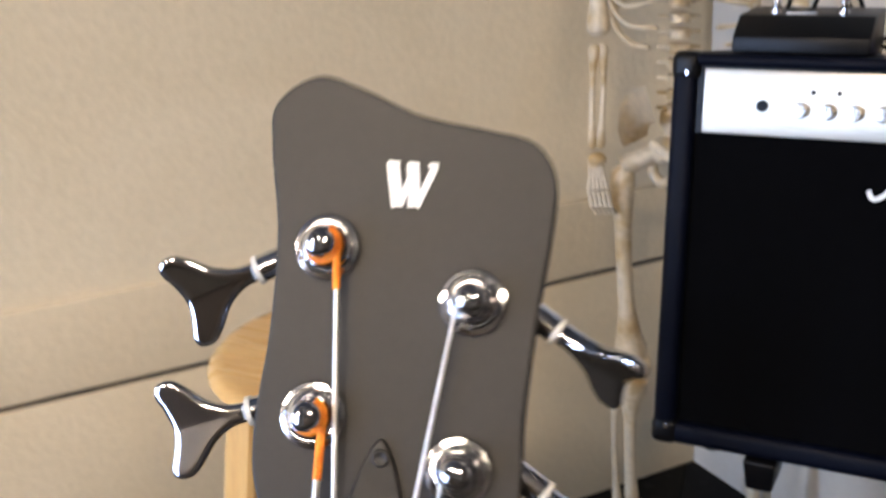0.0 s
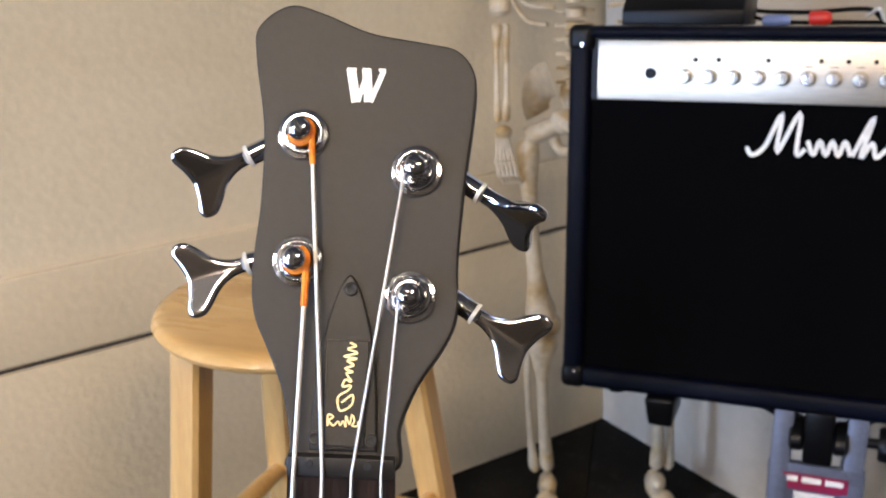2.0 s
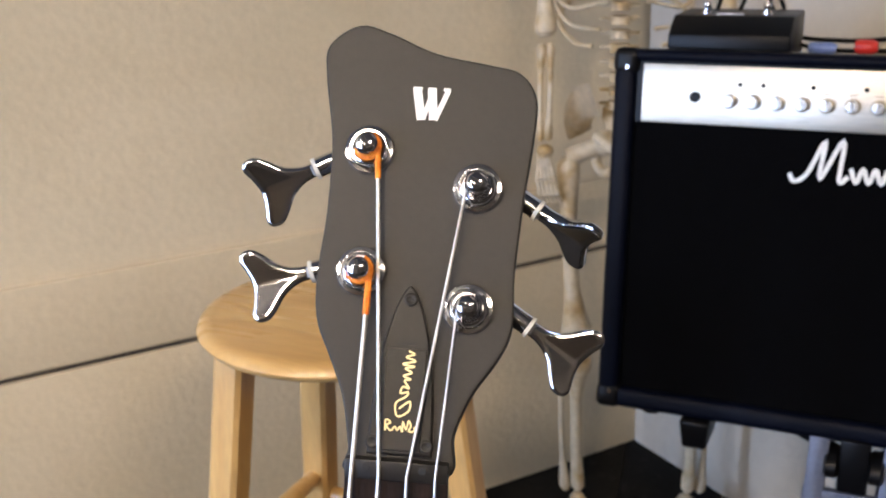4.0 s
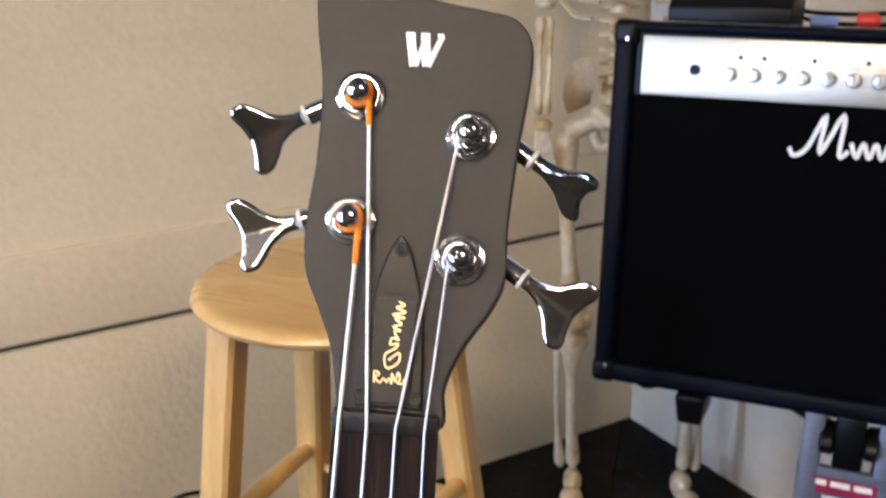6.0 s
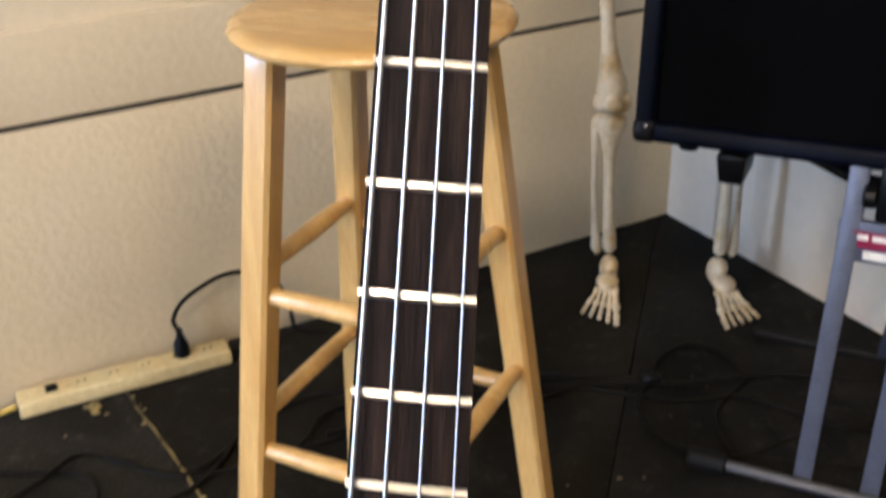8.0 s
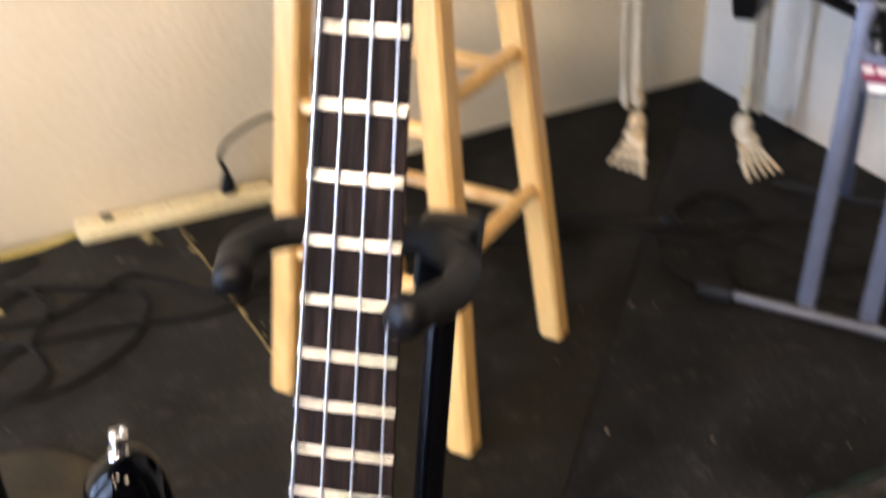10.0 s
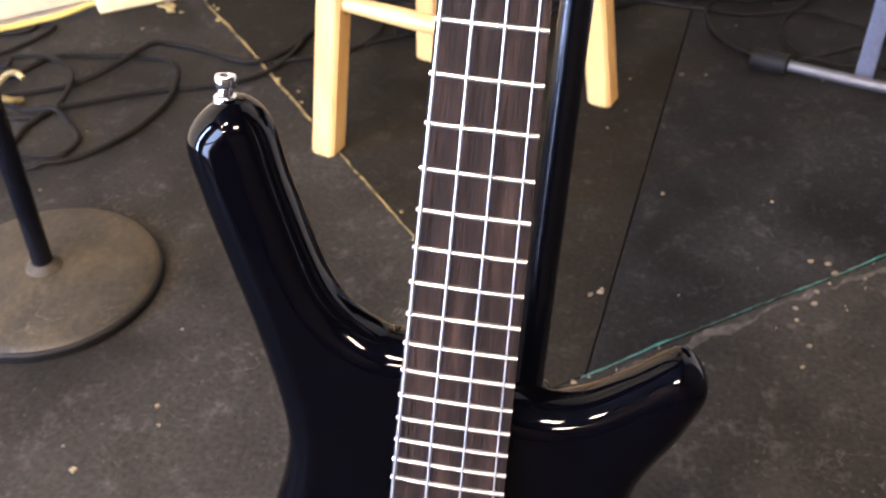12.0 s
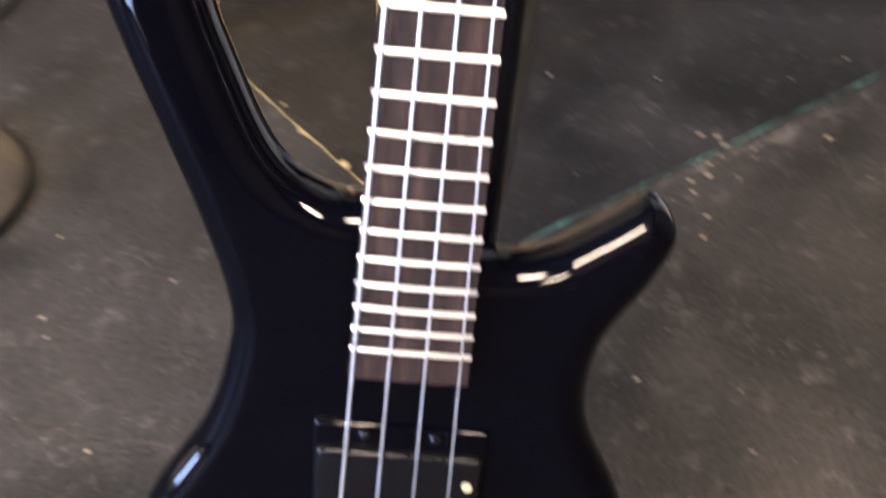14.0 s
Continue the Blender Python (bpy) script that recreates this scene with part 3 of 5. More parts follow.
def machine_head(u, v, side, aim, flip, turn, wrap):
    """A tuner at (u, v): washer, post, shaft to one side and a clover-shaped button."""
    base = head(u, v, 0)
    m = to_axis(base, NORMAL)
    tuner = part("machine_head", lathe([(0.0, -0.001), (0.0100, -0.001), (0.0103, 0.0006), (0.0097, 0.0016), (0.0082, 0.0019), (0.0070, 0.0036), (0.0062, 0.0040), (0.0056, 0.0036), (0.0, 0.0034)], 36, m), CHROME, bass, "chrome machine head")
    part("post", lathe([(0.0, 0.001), (0.0046, 0.001), (0.0046, 0.0040), (0.0037, 0.0052), (0.0035, 0.0090), (0.0044, 0.0102), (0.0046, 0.0118), (0.0040, 0.0132), (0.0026, 0.0141), (0.0, 0.0144)], 28, m), CHROME, tuner)
    part("post_slot", _moved(box(-0.0007, 0.0007, -0.0027, 0.0027, 0.0118, 0.01475), m @ Matrix.Rotation(turn, 4, "Z")), HOLE, tuner)
    part("bushing_ring", lathe([(0.0, 0.0012), (0.0082, 0.0012), (0.0082, 0.0028), (0.0076, 0.0034), (0.0, 0.0036)], 36, m), CHROME, tuner)
    if wrap:
        coil = []
        for k in range(49):
            a = -2.9 + 4.1 * k / 48
            coil.append(head(u + 0.0047 * math.cos(a), v + 0.0047 * math.sin(a), 0.0050 + 0.0030 * k / 48))
        part("silk_wrap", tube(coil, 0.0012, 8), ORANGE, tuner, "orange silk string wrap")
    # shaft and button, behind the face's plane
    start, end = Vector(aim[0]), Vector(aim[1])
    s, e = head(start.x, start.y, -0.009), head(end.x, end.y, -0.009)
    d = (e - s).normalized()
    part("shaft", lathe([(0.0052, -0.012), (0.0052, 0.0), (0.0042, 0.001), (0.0042, (e - s).length)], 20, to_axis(s, d)), CHROME, tuner)
    part("washer", lathe([(0.0046, -0.0008), (0.0046, 0.0008)], 20, to_axis(e, d)), NYLON, tuner, "pale nylon washer")
    loop2 = [Vector((q.x, q.y)) for q in spline([(a, b, 0) for a, b in button_loop()], 4)][::-1]
    up = NORMAL.cross(d) * flip[0]
    out = (NORMAL * math.cos(flip[1]) + up * math.sin(flip[1]))
    up2 = d.cross(out).normalized() * (1 if d.cross(out).dot(up) > 0 else -1)
    k = flip[2] if len(flip) > 2 else 1.0

    def place(a, y, b):
        # slim at the tips, thicker by the shaft, dished on its face
        thick = (y - 0.0026) * (1.25 - 0.55 * min(1, a / 0.026))
        dish = 0.0006 - 0.11 * max(0.0, abs(b) - 0.0004) * min(1.0, a / 0.010)
        return e + d * (a * 1.0 + 0.0008) + up2 * b * k - out * (thick + dish)
    bm = slab(loop2, 0.0052, 0.0020, 0.0020, 4)
    for cut in (-0.0004, 0.0004):
        bmesh.ops.bisect_plane(bm, geom=bm.verts[:] + bm.edges[:] + bm.faces[:], plane_co=(0, 0, cut), plane_no=(0, 0, 1))
    for vert in bm.verts:
        vert.co = place(*vert.co)
    bmesh.ops.recalc_face_normals(bm, faces=bm.faces[:])
    part("button", bm, CHROME, tuner, "chrome clover-shaped tuning button", 25)
    return tuner


def _moved(bm, m):
    bmesh.ops.transform(bm, matrix=m, verts=bm.verts[:])
    return bm


SL, SR_ = (-0.88, -0.47), (0.84, -0.54)


def aim_from(end, d):
    return ((end[0] - 0.012 * d[0], end[1] - 0.012 * d[1]), end)


TUNERS = ((-0.0215, 0.1305, -1, aim_from((-0.0446, 0.1232), SL), (-1, -0.38), 0.5, True),
          (0.0235, 0.1171, 1, aim_from((0.0485, 0.1110), SR_), (1, -1.10), 1.0, False),
          (-0.0208, 0.0804, -1, aim_from((-0.0425, 0.0800), (-0.95, -0.32)), (-1, -0.12), 0.1, True),
          (0.0232, 0.0680, 1, aim_from((0.0480, 0.0632), SR_), (1, -0.16), 1.3, False))
for u, v, side, aim, flip, turn, wrap in TUNERS:
    machine_head(u, v, side, aim, flip, turn, wrap)

# strings
NUT_U = (-0.0171, -0.0064, 0.0045, 0.0155)
END_U = (-0.0349, -0.0124, 0.0099, 0.0315)
GAUGE = (0.00096, 0.00078, 0.00062, 0.00050)
POSTS = (((-0.0166, 0.0800), 0.0062), ((-0.0172, 0.1290), 0.0066), ((0.0193, 0.1150), 0.0064), ((0.0191, 0.0660), 0.0064))
for k in range(4):
    pu, ph = POSTS[k]
    at_post = head(pu[0], pu[1], ph)
    nut_pt = Vector((NUT_U[k], -0.0016, 0.002))
    bridge_pt = Vector((END_U[k], -0.0060, -SCALE))
    pts = [at_post, nut_pt + (at_post - nut_pt) * 0.03, nut_pt, nut_pt + (bridge_pt - nut_pt) * 0.02, bridge_pt, bridge_pt + Vector((0, 0.006, -0.03))]
    part("string", tube(pts, GAUGE[k], 8), STEEL, bass)
    if k < 2:
        stop = at_post + (nut_pt - at_post) * (0.22 if k == 0 else 0.09)
        part("silk", tube([at_post + Vector((0, 0, 0.003)), at_post, stop], GAUGE[k] + 0.0004, 8), ORANGE, bass, "orange silk end of a string")

# pickup, bridge and strap pin
pickup = part("pickup", box(-0.050, 0.048, BODY_FRONT - 0.0085, BODY_FRONT + 0.006, -0.762, -0.7200, 0.004, 3), PICKUP_BLACK, bass, "black pickup")
part("pickup_ring", box(-0.052, 0.050, BODY_FRONT - 0.003, BODY_FRONT + 0.004, -0.767, -0.7040, 0.003, 3), GLOSS_BLACK, pickup)
for u, v in ((-0.022, -0.7115), (0.019, -0.7115)):
    part("pickup_screw", lathe([(0.0036, 0), (0.0034, 0.0012), (0.002, 0.0020), (0.0, 0.0022)], 16, to_axis((u, BODY_FRONT - 0.003, v), (0, -1, 0))), BLACK_TUBE, pickup)
part("pickup_badge", lathe([(0.0034, 0), (0.0030, 0.0008), (0.0, 0.0010)], 7, to_axis((0.040, BODY_FRONT - 0.0085, -0.740), (0, -1, 0))), GOLD, pickup, "small gold badge")
part("bridge", box(-0.046, 0.044, BODY_FRONT - 0.012, BODY_FRONT + 0.002, -0.905, -0.858, 0.003, 2), CHROME, bass, "metal bridge")
pin = lathe([(0.0066, -0.002), (0.0066, 0.0016), (0.0060, 0.0024), (0.0042, 0.0028), (0.0040, 0.0062), (0.0056, 0.0070), (0.0060, 0.0076), (0.0060, 0.0128), (0.0055, 0.0136), (0.0036, 0.0136), (0.0030, 0.0120), (0.0, 0.0118)], 28, to_axis((-0.1438, BODY_FRONT + 0.019, -0.4425), (0.0, 0, 1)))
part("strap_pin", pin, CHROME, bass, "chrome strap pin")

# ---- the guitar stand ----
stand = thing("guitar_stand", BASS, "black tubular guitar stand with foam-covered yoke", "guitar stand")
part("pole", tube([(0.037, 0.082, -0.315), (0.037, 0.082, -0.94)], 0.0092, 18), BLACK_TUBE, stand, "gloss black tube")
yoke = spline([(-0.056, -0.020, -0.305), (-0.064, 0.012, -0.302), (-0.050, 0.045, -0.298), (-0.010, 0.058, -0.296), (0.030, 0.058, -0.298), (0.053, 0.035, -0.302), (0.056, -0.008, -0.304), (0.041, -0.050, -0.304)], 8)
yk = part("yoke", tube(yoke, 0.0098, 16), FOAM, stand, "black foam sleeve")
for p, q in ((yoke[0], yoke[1]), (yoke[-1], yoke[-2])):
    part("end_cap", lathe([(0.0102, 0.006), (0.0108, 0.0), (0.0102, -0.006), (0.0072, -0.0092), (0.0, -0.0108)], 20, to_axis(p, q - p)), BLACK_PLASTIC, yk, "rounded black end cap")
part("hub", box(0.022, 0.058, 0.058, 0.094, -0.330, -0.286, 0.006, 3), BLACK_PLASTIC, stand)
foot_hub = Vector((0.041, 0.082, -0.90))
inv = BASS.inverted()
for fx, fy in ((-0.10, -0.06), (0.14, -0.05), (0.03, -0.33)):
    tip = inv @ Vector((fx, fy, 0.012))
    part("leg", tube(spline([foot_hub, (foot_hub + tip) / 2 + Vector((0, 0.0, 0.02)), tip], 6), 0.008, 12), BLACK_TUBE, stand)
    part("rubber_foot", lathe([(0.010, -0.010), (0.011, 0.0), (0.010, 0.012)], 16, to_axis(tip, Vector((0, 0, 1)) @ BASS.to_3x3())), RUBBER, stand)
for sx in (-0.09, 0.11):
    part("cradle_arm", tube(spline([(0.041, 0.075, -0.93), (sx * 0.7, 0.062, -0.985), (sx, 0.05, -0.985), (sx, 0.005, -0.985), (sx, -0.004, -0.965)], 6), 0.0085, 12), FOAM, stand)

# ---- the stool ----
STOOL_C, STOOL_TURN, SEAT_Z = (-0.162, 0.769), -20.0, 0.763
stool = thing("stool", pose(*STOOL_C, 0, 0, 0, STOOL_TURN), "varnished light wooden bar stool with round seat", "stool")
SR, ST = 0.159, 0.021
prof = [(0.0, SEAT_Z - ST), (SR - 0.014, SEAT_Z - ST), (SR - 0.005, SEAT_Z - ST + 0.0025), (SR - 0.001, SEAT_Z - ST + 0.007), (SR, SEAT_Z - 0.011), (SR - 0.003, SEAT_Z - 0.005), (SR - 0.009, SEAT_Z - 0.001), (SR - 0.018, SEAT_Z), (0.0, SEAT_Z)]
part("seat", lathe(prof, 72), PINE_SEAT, stool, "round varnished seat with rounded rim")
FOOT, TOP = 0.1475, 0.085


def leg_xy(sx, sy, z):
    k = z / (SEAT_Z - 0.03)
    r = FOOT + (TOP - FOOT) * k
    return Vector((sx * r, sy * r, z))


for sx in (-1, 1):
    for sy in (-1, 1):
        bm = bmesh.new()
        rings = []
        for z in (0.0, 0.004, 0.25, 0.5, SEAT_Z - ST + 0.001):
            c = leg_xy(sx, sy, z)
            hw = 0.0185 - (0.003 if z == 0 else 0)
            ch = 0.005
            rings.append([bm.verts.new(c + Vector(q + (0,))) for q in ((hw, -hw + ch), (hw, hw - ch), (hw - ch, hw), (-hw + ch, hw), (-hw, hw - ch), (-hw, -hw + ch), (-hw + ch, -hw), (hw - ch, -hw))])
        for a, b in zip(rings, rings[1:]):
            for i in range(8):
                j = (i + 1) % 8
                bm.faces.new((a[i], a[j], b[j], b[i]))
        bm.faces.new(rings[0][::-1])
        bm.faces.new(rings[-1])
        part("leg", bm, PINE, stool, "", 30)
for a, b, zs in (((-1, -1), (1, -1), (0.228, 0.443)), ((-1, 1), (1, 1), (0.228, 0.443)), ((-1, -1), (-1, 1), (0.268, 0.475)), ((1, -1), (1, 1), (0.268, 0.475))):
    for z in zs:
        p, q = leg_xy(*a, z), leg_xy(*b, z)
        part("rung", tube([p + (q - p) * t for t in (0, 0.1, 0.3, 0.5, 0.7, 0.9, 1)], [0.009, 0.0105, 0.0118, 0.0122, 0.0118, 0.0105, 0.009], 14), PINE, stool)

# ---- the amplifier ----
AMP = pose(0.1617, 1.1521, 0.9914, 0, 0, -19.92) @ Matrix.Rotation(radians(-8.3), 4, "X") @ Matrix.Rotation(radians(-0.78), 4, "Y")
AW, AH, AD = 0.68, 0.504, 0.25
amp = thing("guitar_amplifier", AMP, "black combo guitar amplifier with silver control panel", "amplifier")
# local: x along the front, y into the box, z up from the front's top edge
bm = bmesh.new()
RIM = 0.030
box(0, AW, 0.022, AD, -AH, 0, 0.012, 4, bm)
part("cabinet", bm, TOLEX, amp, "black textured vinyl cabinet")


def rim_slab():
    bm = bmesh.new()
    for x0, x1, z0, z1 in ((0, RIM, -AH, 0), (AW - RIM, AW, -AH, 0), (RIM - 0.004, AW - RIM + 0.004, -0.016, 0), (RIM - 0.004, AW - RIM + 0.004, -AH, -AH + RIM)):
        box(x0, x1, 0.0, 0.034, z0, z1, 0.0095, 4, bm)
    return bm


part("front_frame", rim_slab(), TOLEX, amp, "rounded black vinyl front frame")
part("grille", box(RIM - 0.003, AW - RIM + 0.003, 0.012, 0.024, -AH + RIM - 0.003, -0.096), GRILLE, amp, "black grille cloth", 0)
panel = part("control_panel", box(0.0395, AW - 0.0395, 0.006, 0.020, -0.0965, -0.0187, 0.0012, 2), PANEL, amp, "brushed silver control panel")
part("panel_backing", box(RIM - 0.003, AW - RIM + 0.003, 0.0105, 0.023, -0.0975, -0.012), BLACK_PLASTIC, amp, "", 0)


def front(x, z, y=0.006):
    return to_axis((x, y, z), (0, -1, 0))


part("input_jack", lathe([(0.0072, 0), (0.0072, 0.002), (0.0060, 0.003), (0.0044, 0.003), (0.0042, 0.0006), (0.0, 0.0004)], 24, front(0.1109, -0.061)), BLACK_PLASTIC, panel, "black input socket")
for i in range(9):
    x, z = 0.1561 + 0.0307 * i, -0.0643
    k = part("knob", lathe([(0.0098, 0), (0.0098, 0.002), (0.0085, 0.004), (0.0080, 0.011), (0.0072, 0.0128), (0.0, 0.0132)], 24, front(x, z)), KNOB, panel, "silver control knob")
    part("pointer", box(x - 0.0006, x + 0.0006, -0.0076, -0.0068, z, z + 0.0068), HOLE, k, "", 0)
for x in (0.1690, 0.1985, 0.2605, 0.3245, 0.3565, 0.3885, 0.4235, 0.4570):
    part("push_button", lathe([(0.0030, 0), (0.0030, 0.002), (0.0, 0.0024)], 14, front(x, -0.0425)), BLACK_PLASTIC, panel)
part("push_button", lathe([(0.0026, 0), (0.0026, 0.002), (0.0, 0.0024)], 14, front(0.437, -0.066)), BLACK_PLASTIC, panel)
for i in range(9):
    x = 0.1561 + 0.0307 * i
    part("caption_bar", box(x - 0.005, x + 0.005, 0.0054, 0.0062, -0.0502, -0.0494), BLACK_PLASTIC, panel, "", 0)
for x, w in ((0.484, 0.004), (0.494, 0.004), (0.504, 0.004), (0.524, 0.016)):
    part("panel_mark", box(x - w / 2, x + w / 2, 0.0054, 0.0062, -0.074, -0.046), BLACK_PLASTIC, panel, "", 0)
# white script-like flourish on the grille
strokes = (((0.239, -0.150), (0.246, -0.160), (0.262, -0.148), (0.281, -0.106), (0.277, -0.156), (0.303, -0.104), (0.301, -0.156), (0.312, -0.150)),
           [(0.314 + 0.0075 * i, -0.157 if i % 2 else -0.139) for i in range(8)],
           ((0.368, -0.157), (0.391, -0.107), (0.378, -0.158), (0.391, -0.139), (0.396, -0.157), (0.408, -0.146)),
           [(0.410 + 0.0070 * i, -0.157 if i % 2 else -0.139) for i in range(5)],
           ((0.438, -0.157), (0.454, -0.108), (0.446, -0.158), (0.472, -0.108), (0.463, -0.158), (0.478, -0.150)))
for s in strokes:
    path = [(q.x, q.y - 0.003) for q in spline([(a, b, 0) for a, b in s], 5)]
    part("script_stroke", ribbon(path, 0.0058, lambda u, v, h: Vector((u, 0.0105 - h, v)), 0.002), WHITE_PRINT, amp, "raised white script flourish", 0)
for x in (0, AW):
    for z in (0, -AH):
        sx, sz = (1 if x == 0 else -1), (-1 if z == 0 else 1)
        part("corner_cap", box(min(x - sx * 0.002, x + sx * 0.034), max(x - sx * 0.002, x + sx * 0.034), -0.002, 0.036, min(z - sz * 0.002, z + sz * 0.034), max(z - sz * 0.002, z + sz * 0.034), 0.0105, 4), BLACK_PLASTIC, amp, "black plastic corner protector")
        part("corner_screw", lathe([(0.0036, 0), (0.0030, 0.0012), (0.0, 0.0016)], 14, front(x + sx * 0.019, z + sz * 0.024, -0.0018)), CHROME, amp)
for x in (0.07, AW - 0.07):
    part("rubber_foot", lathe([(0.016, 0.0), (0.015, -0.010), (0.012, -0.014), (0, -0.014)], 20, Matrix.Translation((x, 0.05, -AH))), RUBBER, amp)
    part("rubber_foot", lathe([(0.016, 0.0), (0.015, -0.010), (0.012, -0.014), (0, -0.014)], 20, Matrix.Translation((x, AD - 0.04, -AH))), RUBBER, amp)

# footswitch pedal on top of the amplifier
pedal = thing("footswitch_pedal", AMP @ pose(0.066, 0.02, 0.001), "black two-button footswitch pedal on the amplifier", "pedal")
bm = bmesh.new()
sec = [(0.0, 0.0), (0.125, 0.0), (0.125, 0.058), (0.030, 0.046), (0.0, 0.020)]
va = [bm.verts.new((0, y, z)) for y, z in sec]
vb = [bm.verts.new((0.160, y, z)) for y, z in sec]
bm.faces.new(va)
bm.faces.new(vb[::-1])
for i in range(5):
    j = (i + 1) % 5
    bm.faces.new((va[i], vb[i], vb[j], va[j]))
bmesh.ops.recalc_face_normals(bm, faces=bm.faces[:])
bmesh.ops.bevel(bm, geom=bm.edges[:], offset=0.003, segments=2, profile=0.5, affect="EDGES")
part("case", bm, BLACK_PLASTIC, pedal, "black wedge-shaped metal case")
for x in (0.040, 0.120):
    part("switch", lathe([(0.008, 0), (0.008, 0.003), (0.005, 0.004), (0.005, 0.010), (0.0058, 0.011), (0.0054, 0.016), (0.0, 0.018)], 20, Matrix.Translation((x, 0.055, 0.048))), CHROME, pedal, "chrome foot button")
part("label_bar", box(0.055, 0.09, 0.040, 0.046, 0.0475, 0.0490), WHITE_PRINT, pedal, "", 0)


def cable(name, pts, r, material, label, steps=8, m=None, category="cable"):
    return solid(name, tube(spline(pts, steps), r, 8), material, m or Matrix(), label, category)


cable("pedal_cable", [(0.14, 0.12, 0.052), (0.16, 0.14, 0.10), (0.19, 0.15, 0.075), (0.215, 0.13, 0.02), (0.26, 0.10, 0.006), (0.34, 0.10, 0.005), (0.45, 0.13, 0.005), (0.60, 0.15, 0.005)], 0.003, CABLE, "thin black cable lying on the amplifier", m=AMP)
cable("pedal_cable", [(0.11, 0.12, 0.054), (0.125, 0.14, 0.11), (0.16, 0.16, 0.10), (0.20, 0.17, 0.03), (0.28, 0.12, 0.018), (0.37, 0.09, 0.022), (0.40, 0.10, 0.008), (0.52, 0.16, 0.005)], 0.003, CABLE, "thin black cable lying on the amplifier", m=AMP)
cable("white_cable", [(0.37, 0.10, 0.012), (0.385, 0.08, 0.022), (0.395, 0.09, 0.006), (0.42, 0.07, 0.004), (0.47, 0.08, 0.004), (0.56, 0.09, 0.004)], 0.0024, SPEAKER_WIRE, "thin white cable lying on the amplifier", m=AMP)
plug = thing("cable_plug", AMP @ pose(0.24, 0.10, 0.0), "blue-sleeved cable plug on the amplifier", "plug")
part("sleeve", _moved(lathe([(0.0, 0), (0.0065, 0.0), (0.0075, 0.004), (0.0075, 0.030), (0.005, 0.036), (0.0, 0.036)], 16), to_axis((0, 0, 0.0076), (1, -0.1, 0))), BLUE, plug)
plug = thing("cable_plug", AMP @ pose(0.300, 0.09, 0.0), "red-sleeved cable plug on the amplifier", "plug")
part("sleeve", _moved(lathe([(0.0, 0), (0.008, 0.0), (0.0095, 0.004), (0.0095, 0.022), (0.006, 0.028), (0.0, 0.028)], 16), to_axis((0, 0, 0.0105), (1, -0.1, 0))), RED, plug)
plug = thing("cable_plug", AMP @ pose(0.428, 0.075, 0.0), "green-sleeved cable lying on the amplifier", "plug")
part("sleeve", tube(spline([(0, 0, 0.0062), (0.04, 0.005, 0.007), (0.10, 0.0, 0.0062), (0.16, 0.02, 0.0062)], 6), 0.006, 10), GREEN, plug)

cable("amplifier_cable", [(0.76, 1.16, 0.52), (0.745, 1.10, 0.45), (0.712, 1.05, 0.40), (0.693, 1.05, 0.372), (0.658, 1.05, 0.322), (0.61, 1.04, 0.22), (0.585, 1.03, 0.08), (0.60, 1.03, 0.0045), (0.70, 1.06, 0.0045), (0.82, 1.04, 0.0045)], 0.004, CABLE, "black cable hanging down from the amplifier to the floor")

# ---- the amplifier stand ----
STAND = pose(0.1617, 1.1521, 0.0, 0, 0, -19.92)
astand = thing("amplifier_stand", STAND, "blue-grey metal amplifier stand with foot bars", "amplifier stand")
FY = -0.118


def stand_local(x, y, z=0.0):
    return STAND.inverted() @ Vector((x, y, z))


a, b = stand_local(0.262, 0.990, 0.012), stand_local(0.64, 0.853, 0.012)
part("foot_bar", tube([a, b], 0.0085, 14), SILVER_TUBE, astand, "silver front foot bar")
part("end_cap", tube([a - (b - a) * 0.035, a - (b - a) * 0.03, a + (b - a) * 0.105, a + (b - a) * 0.11], [0.0125, 0.0165, 0.0165, 0.0125], 14), RUBBER, astand, "black rubber end cap")
a2, b2 = stand_local(0.40, 1.37, 0.012), stand_local(0.78, 1.23, 0.012)
part("foot_bar", tube([a2, b2], 0.0085, 14), RUBBER, astand, "black rear foot bar")
for fx, fy, tx, ty, rear in ((0.412, 0.955, 0.436, 0.985, (0.52, 1.33)), (0.500, 0.922, 0.525, 0.955, (0.61, 1.295))):
    p, q = stand_local(fx, fy, 0.012), stand_local(tx, ty, 0.50)
    d = (q - p)
    bm = box(-0.013, 0.013, -0.006, 0.006, 0, d.length, 0.002, 2)
    part("upright", _moved(bm, Matrix.Translation(p) @ Vector((0, 0, 1)).rotation_difference(d).to_matrix().to_4x4()), GREY_METAL, astand, "flat blue-grey upright")
    p2 = stand_local(*rear, 0.012)
    q2 = stand_local(tx + 0.02, ty + 0.06, 0.46)
    d2 = q2 - p2
    part("rear_strut", _moved(box(-0.012, 0.012, -0.006, 0.006, 0, d2.length, 0.002, 2), Matrix.Translation(p2) @ Vector((0, 0, 1)).rotation_difference(d2).to_matrix().to_4x4()), GREY_METAL, astand)
c = stand_local(0.478, 0.968, 0.41)
plate = part("cross_plate", box(c.x - 0.062, c.x + 0.062, c.y - 0.010, c.y + 0.004, 0.365, 0.425, 0.003, 2), GREY_METAL, astand, "grey cross plate")
sticker = part("sticker", box(c.x - 0.042, c.x + 0.042, c.y - 0.0112, c.y - 0.0098, 0.388, 0.412), STICKER, plate, "dark magenta sticker with white bars", 0)
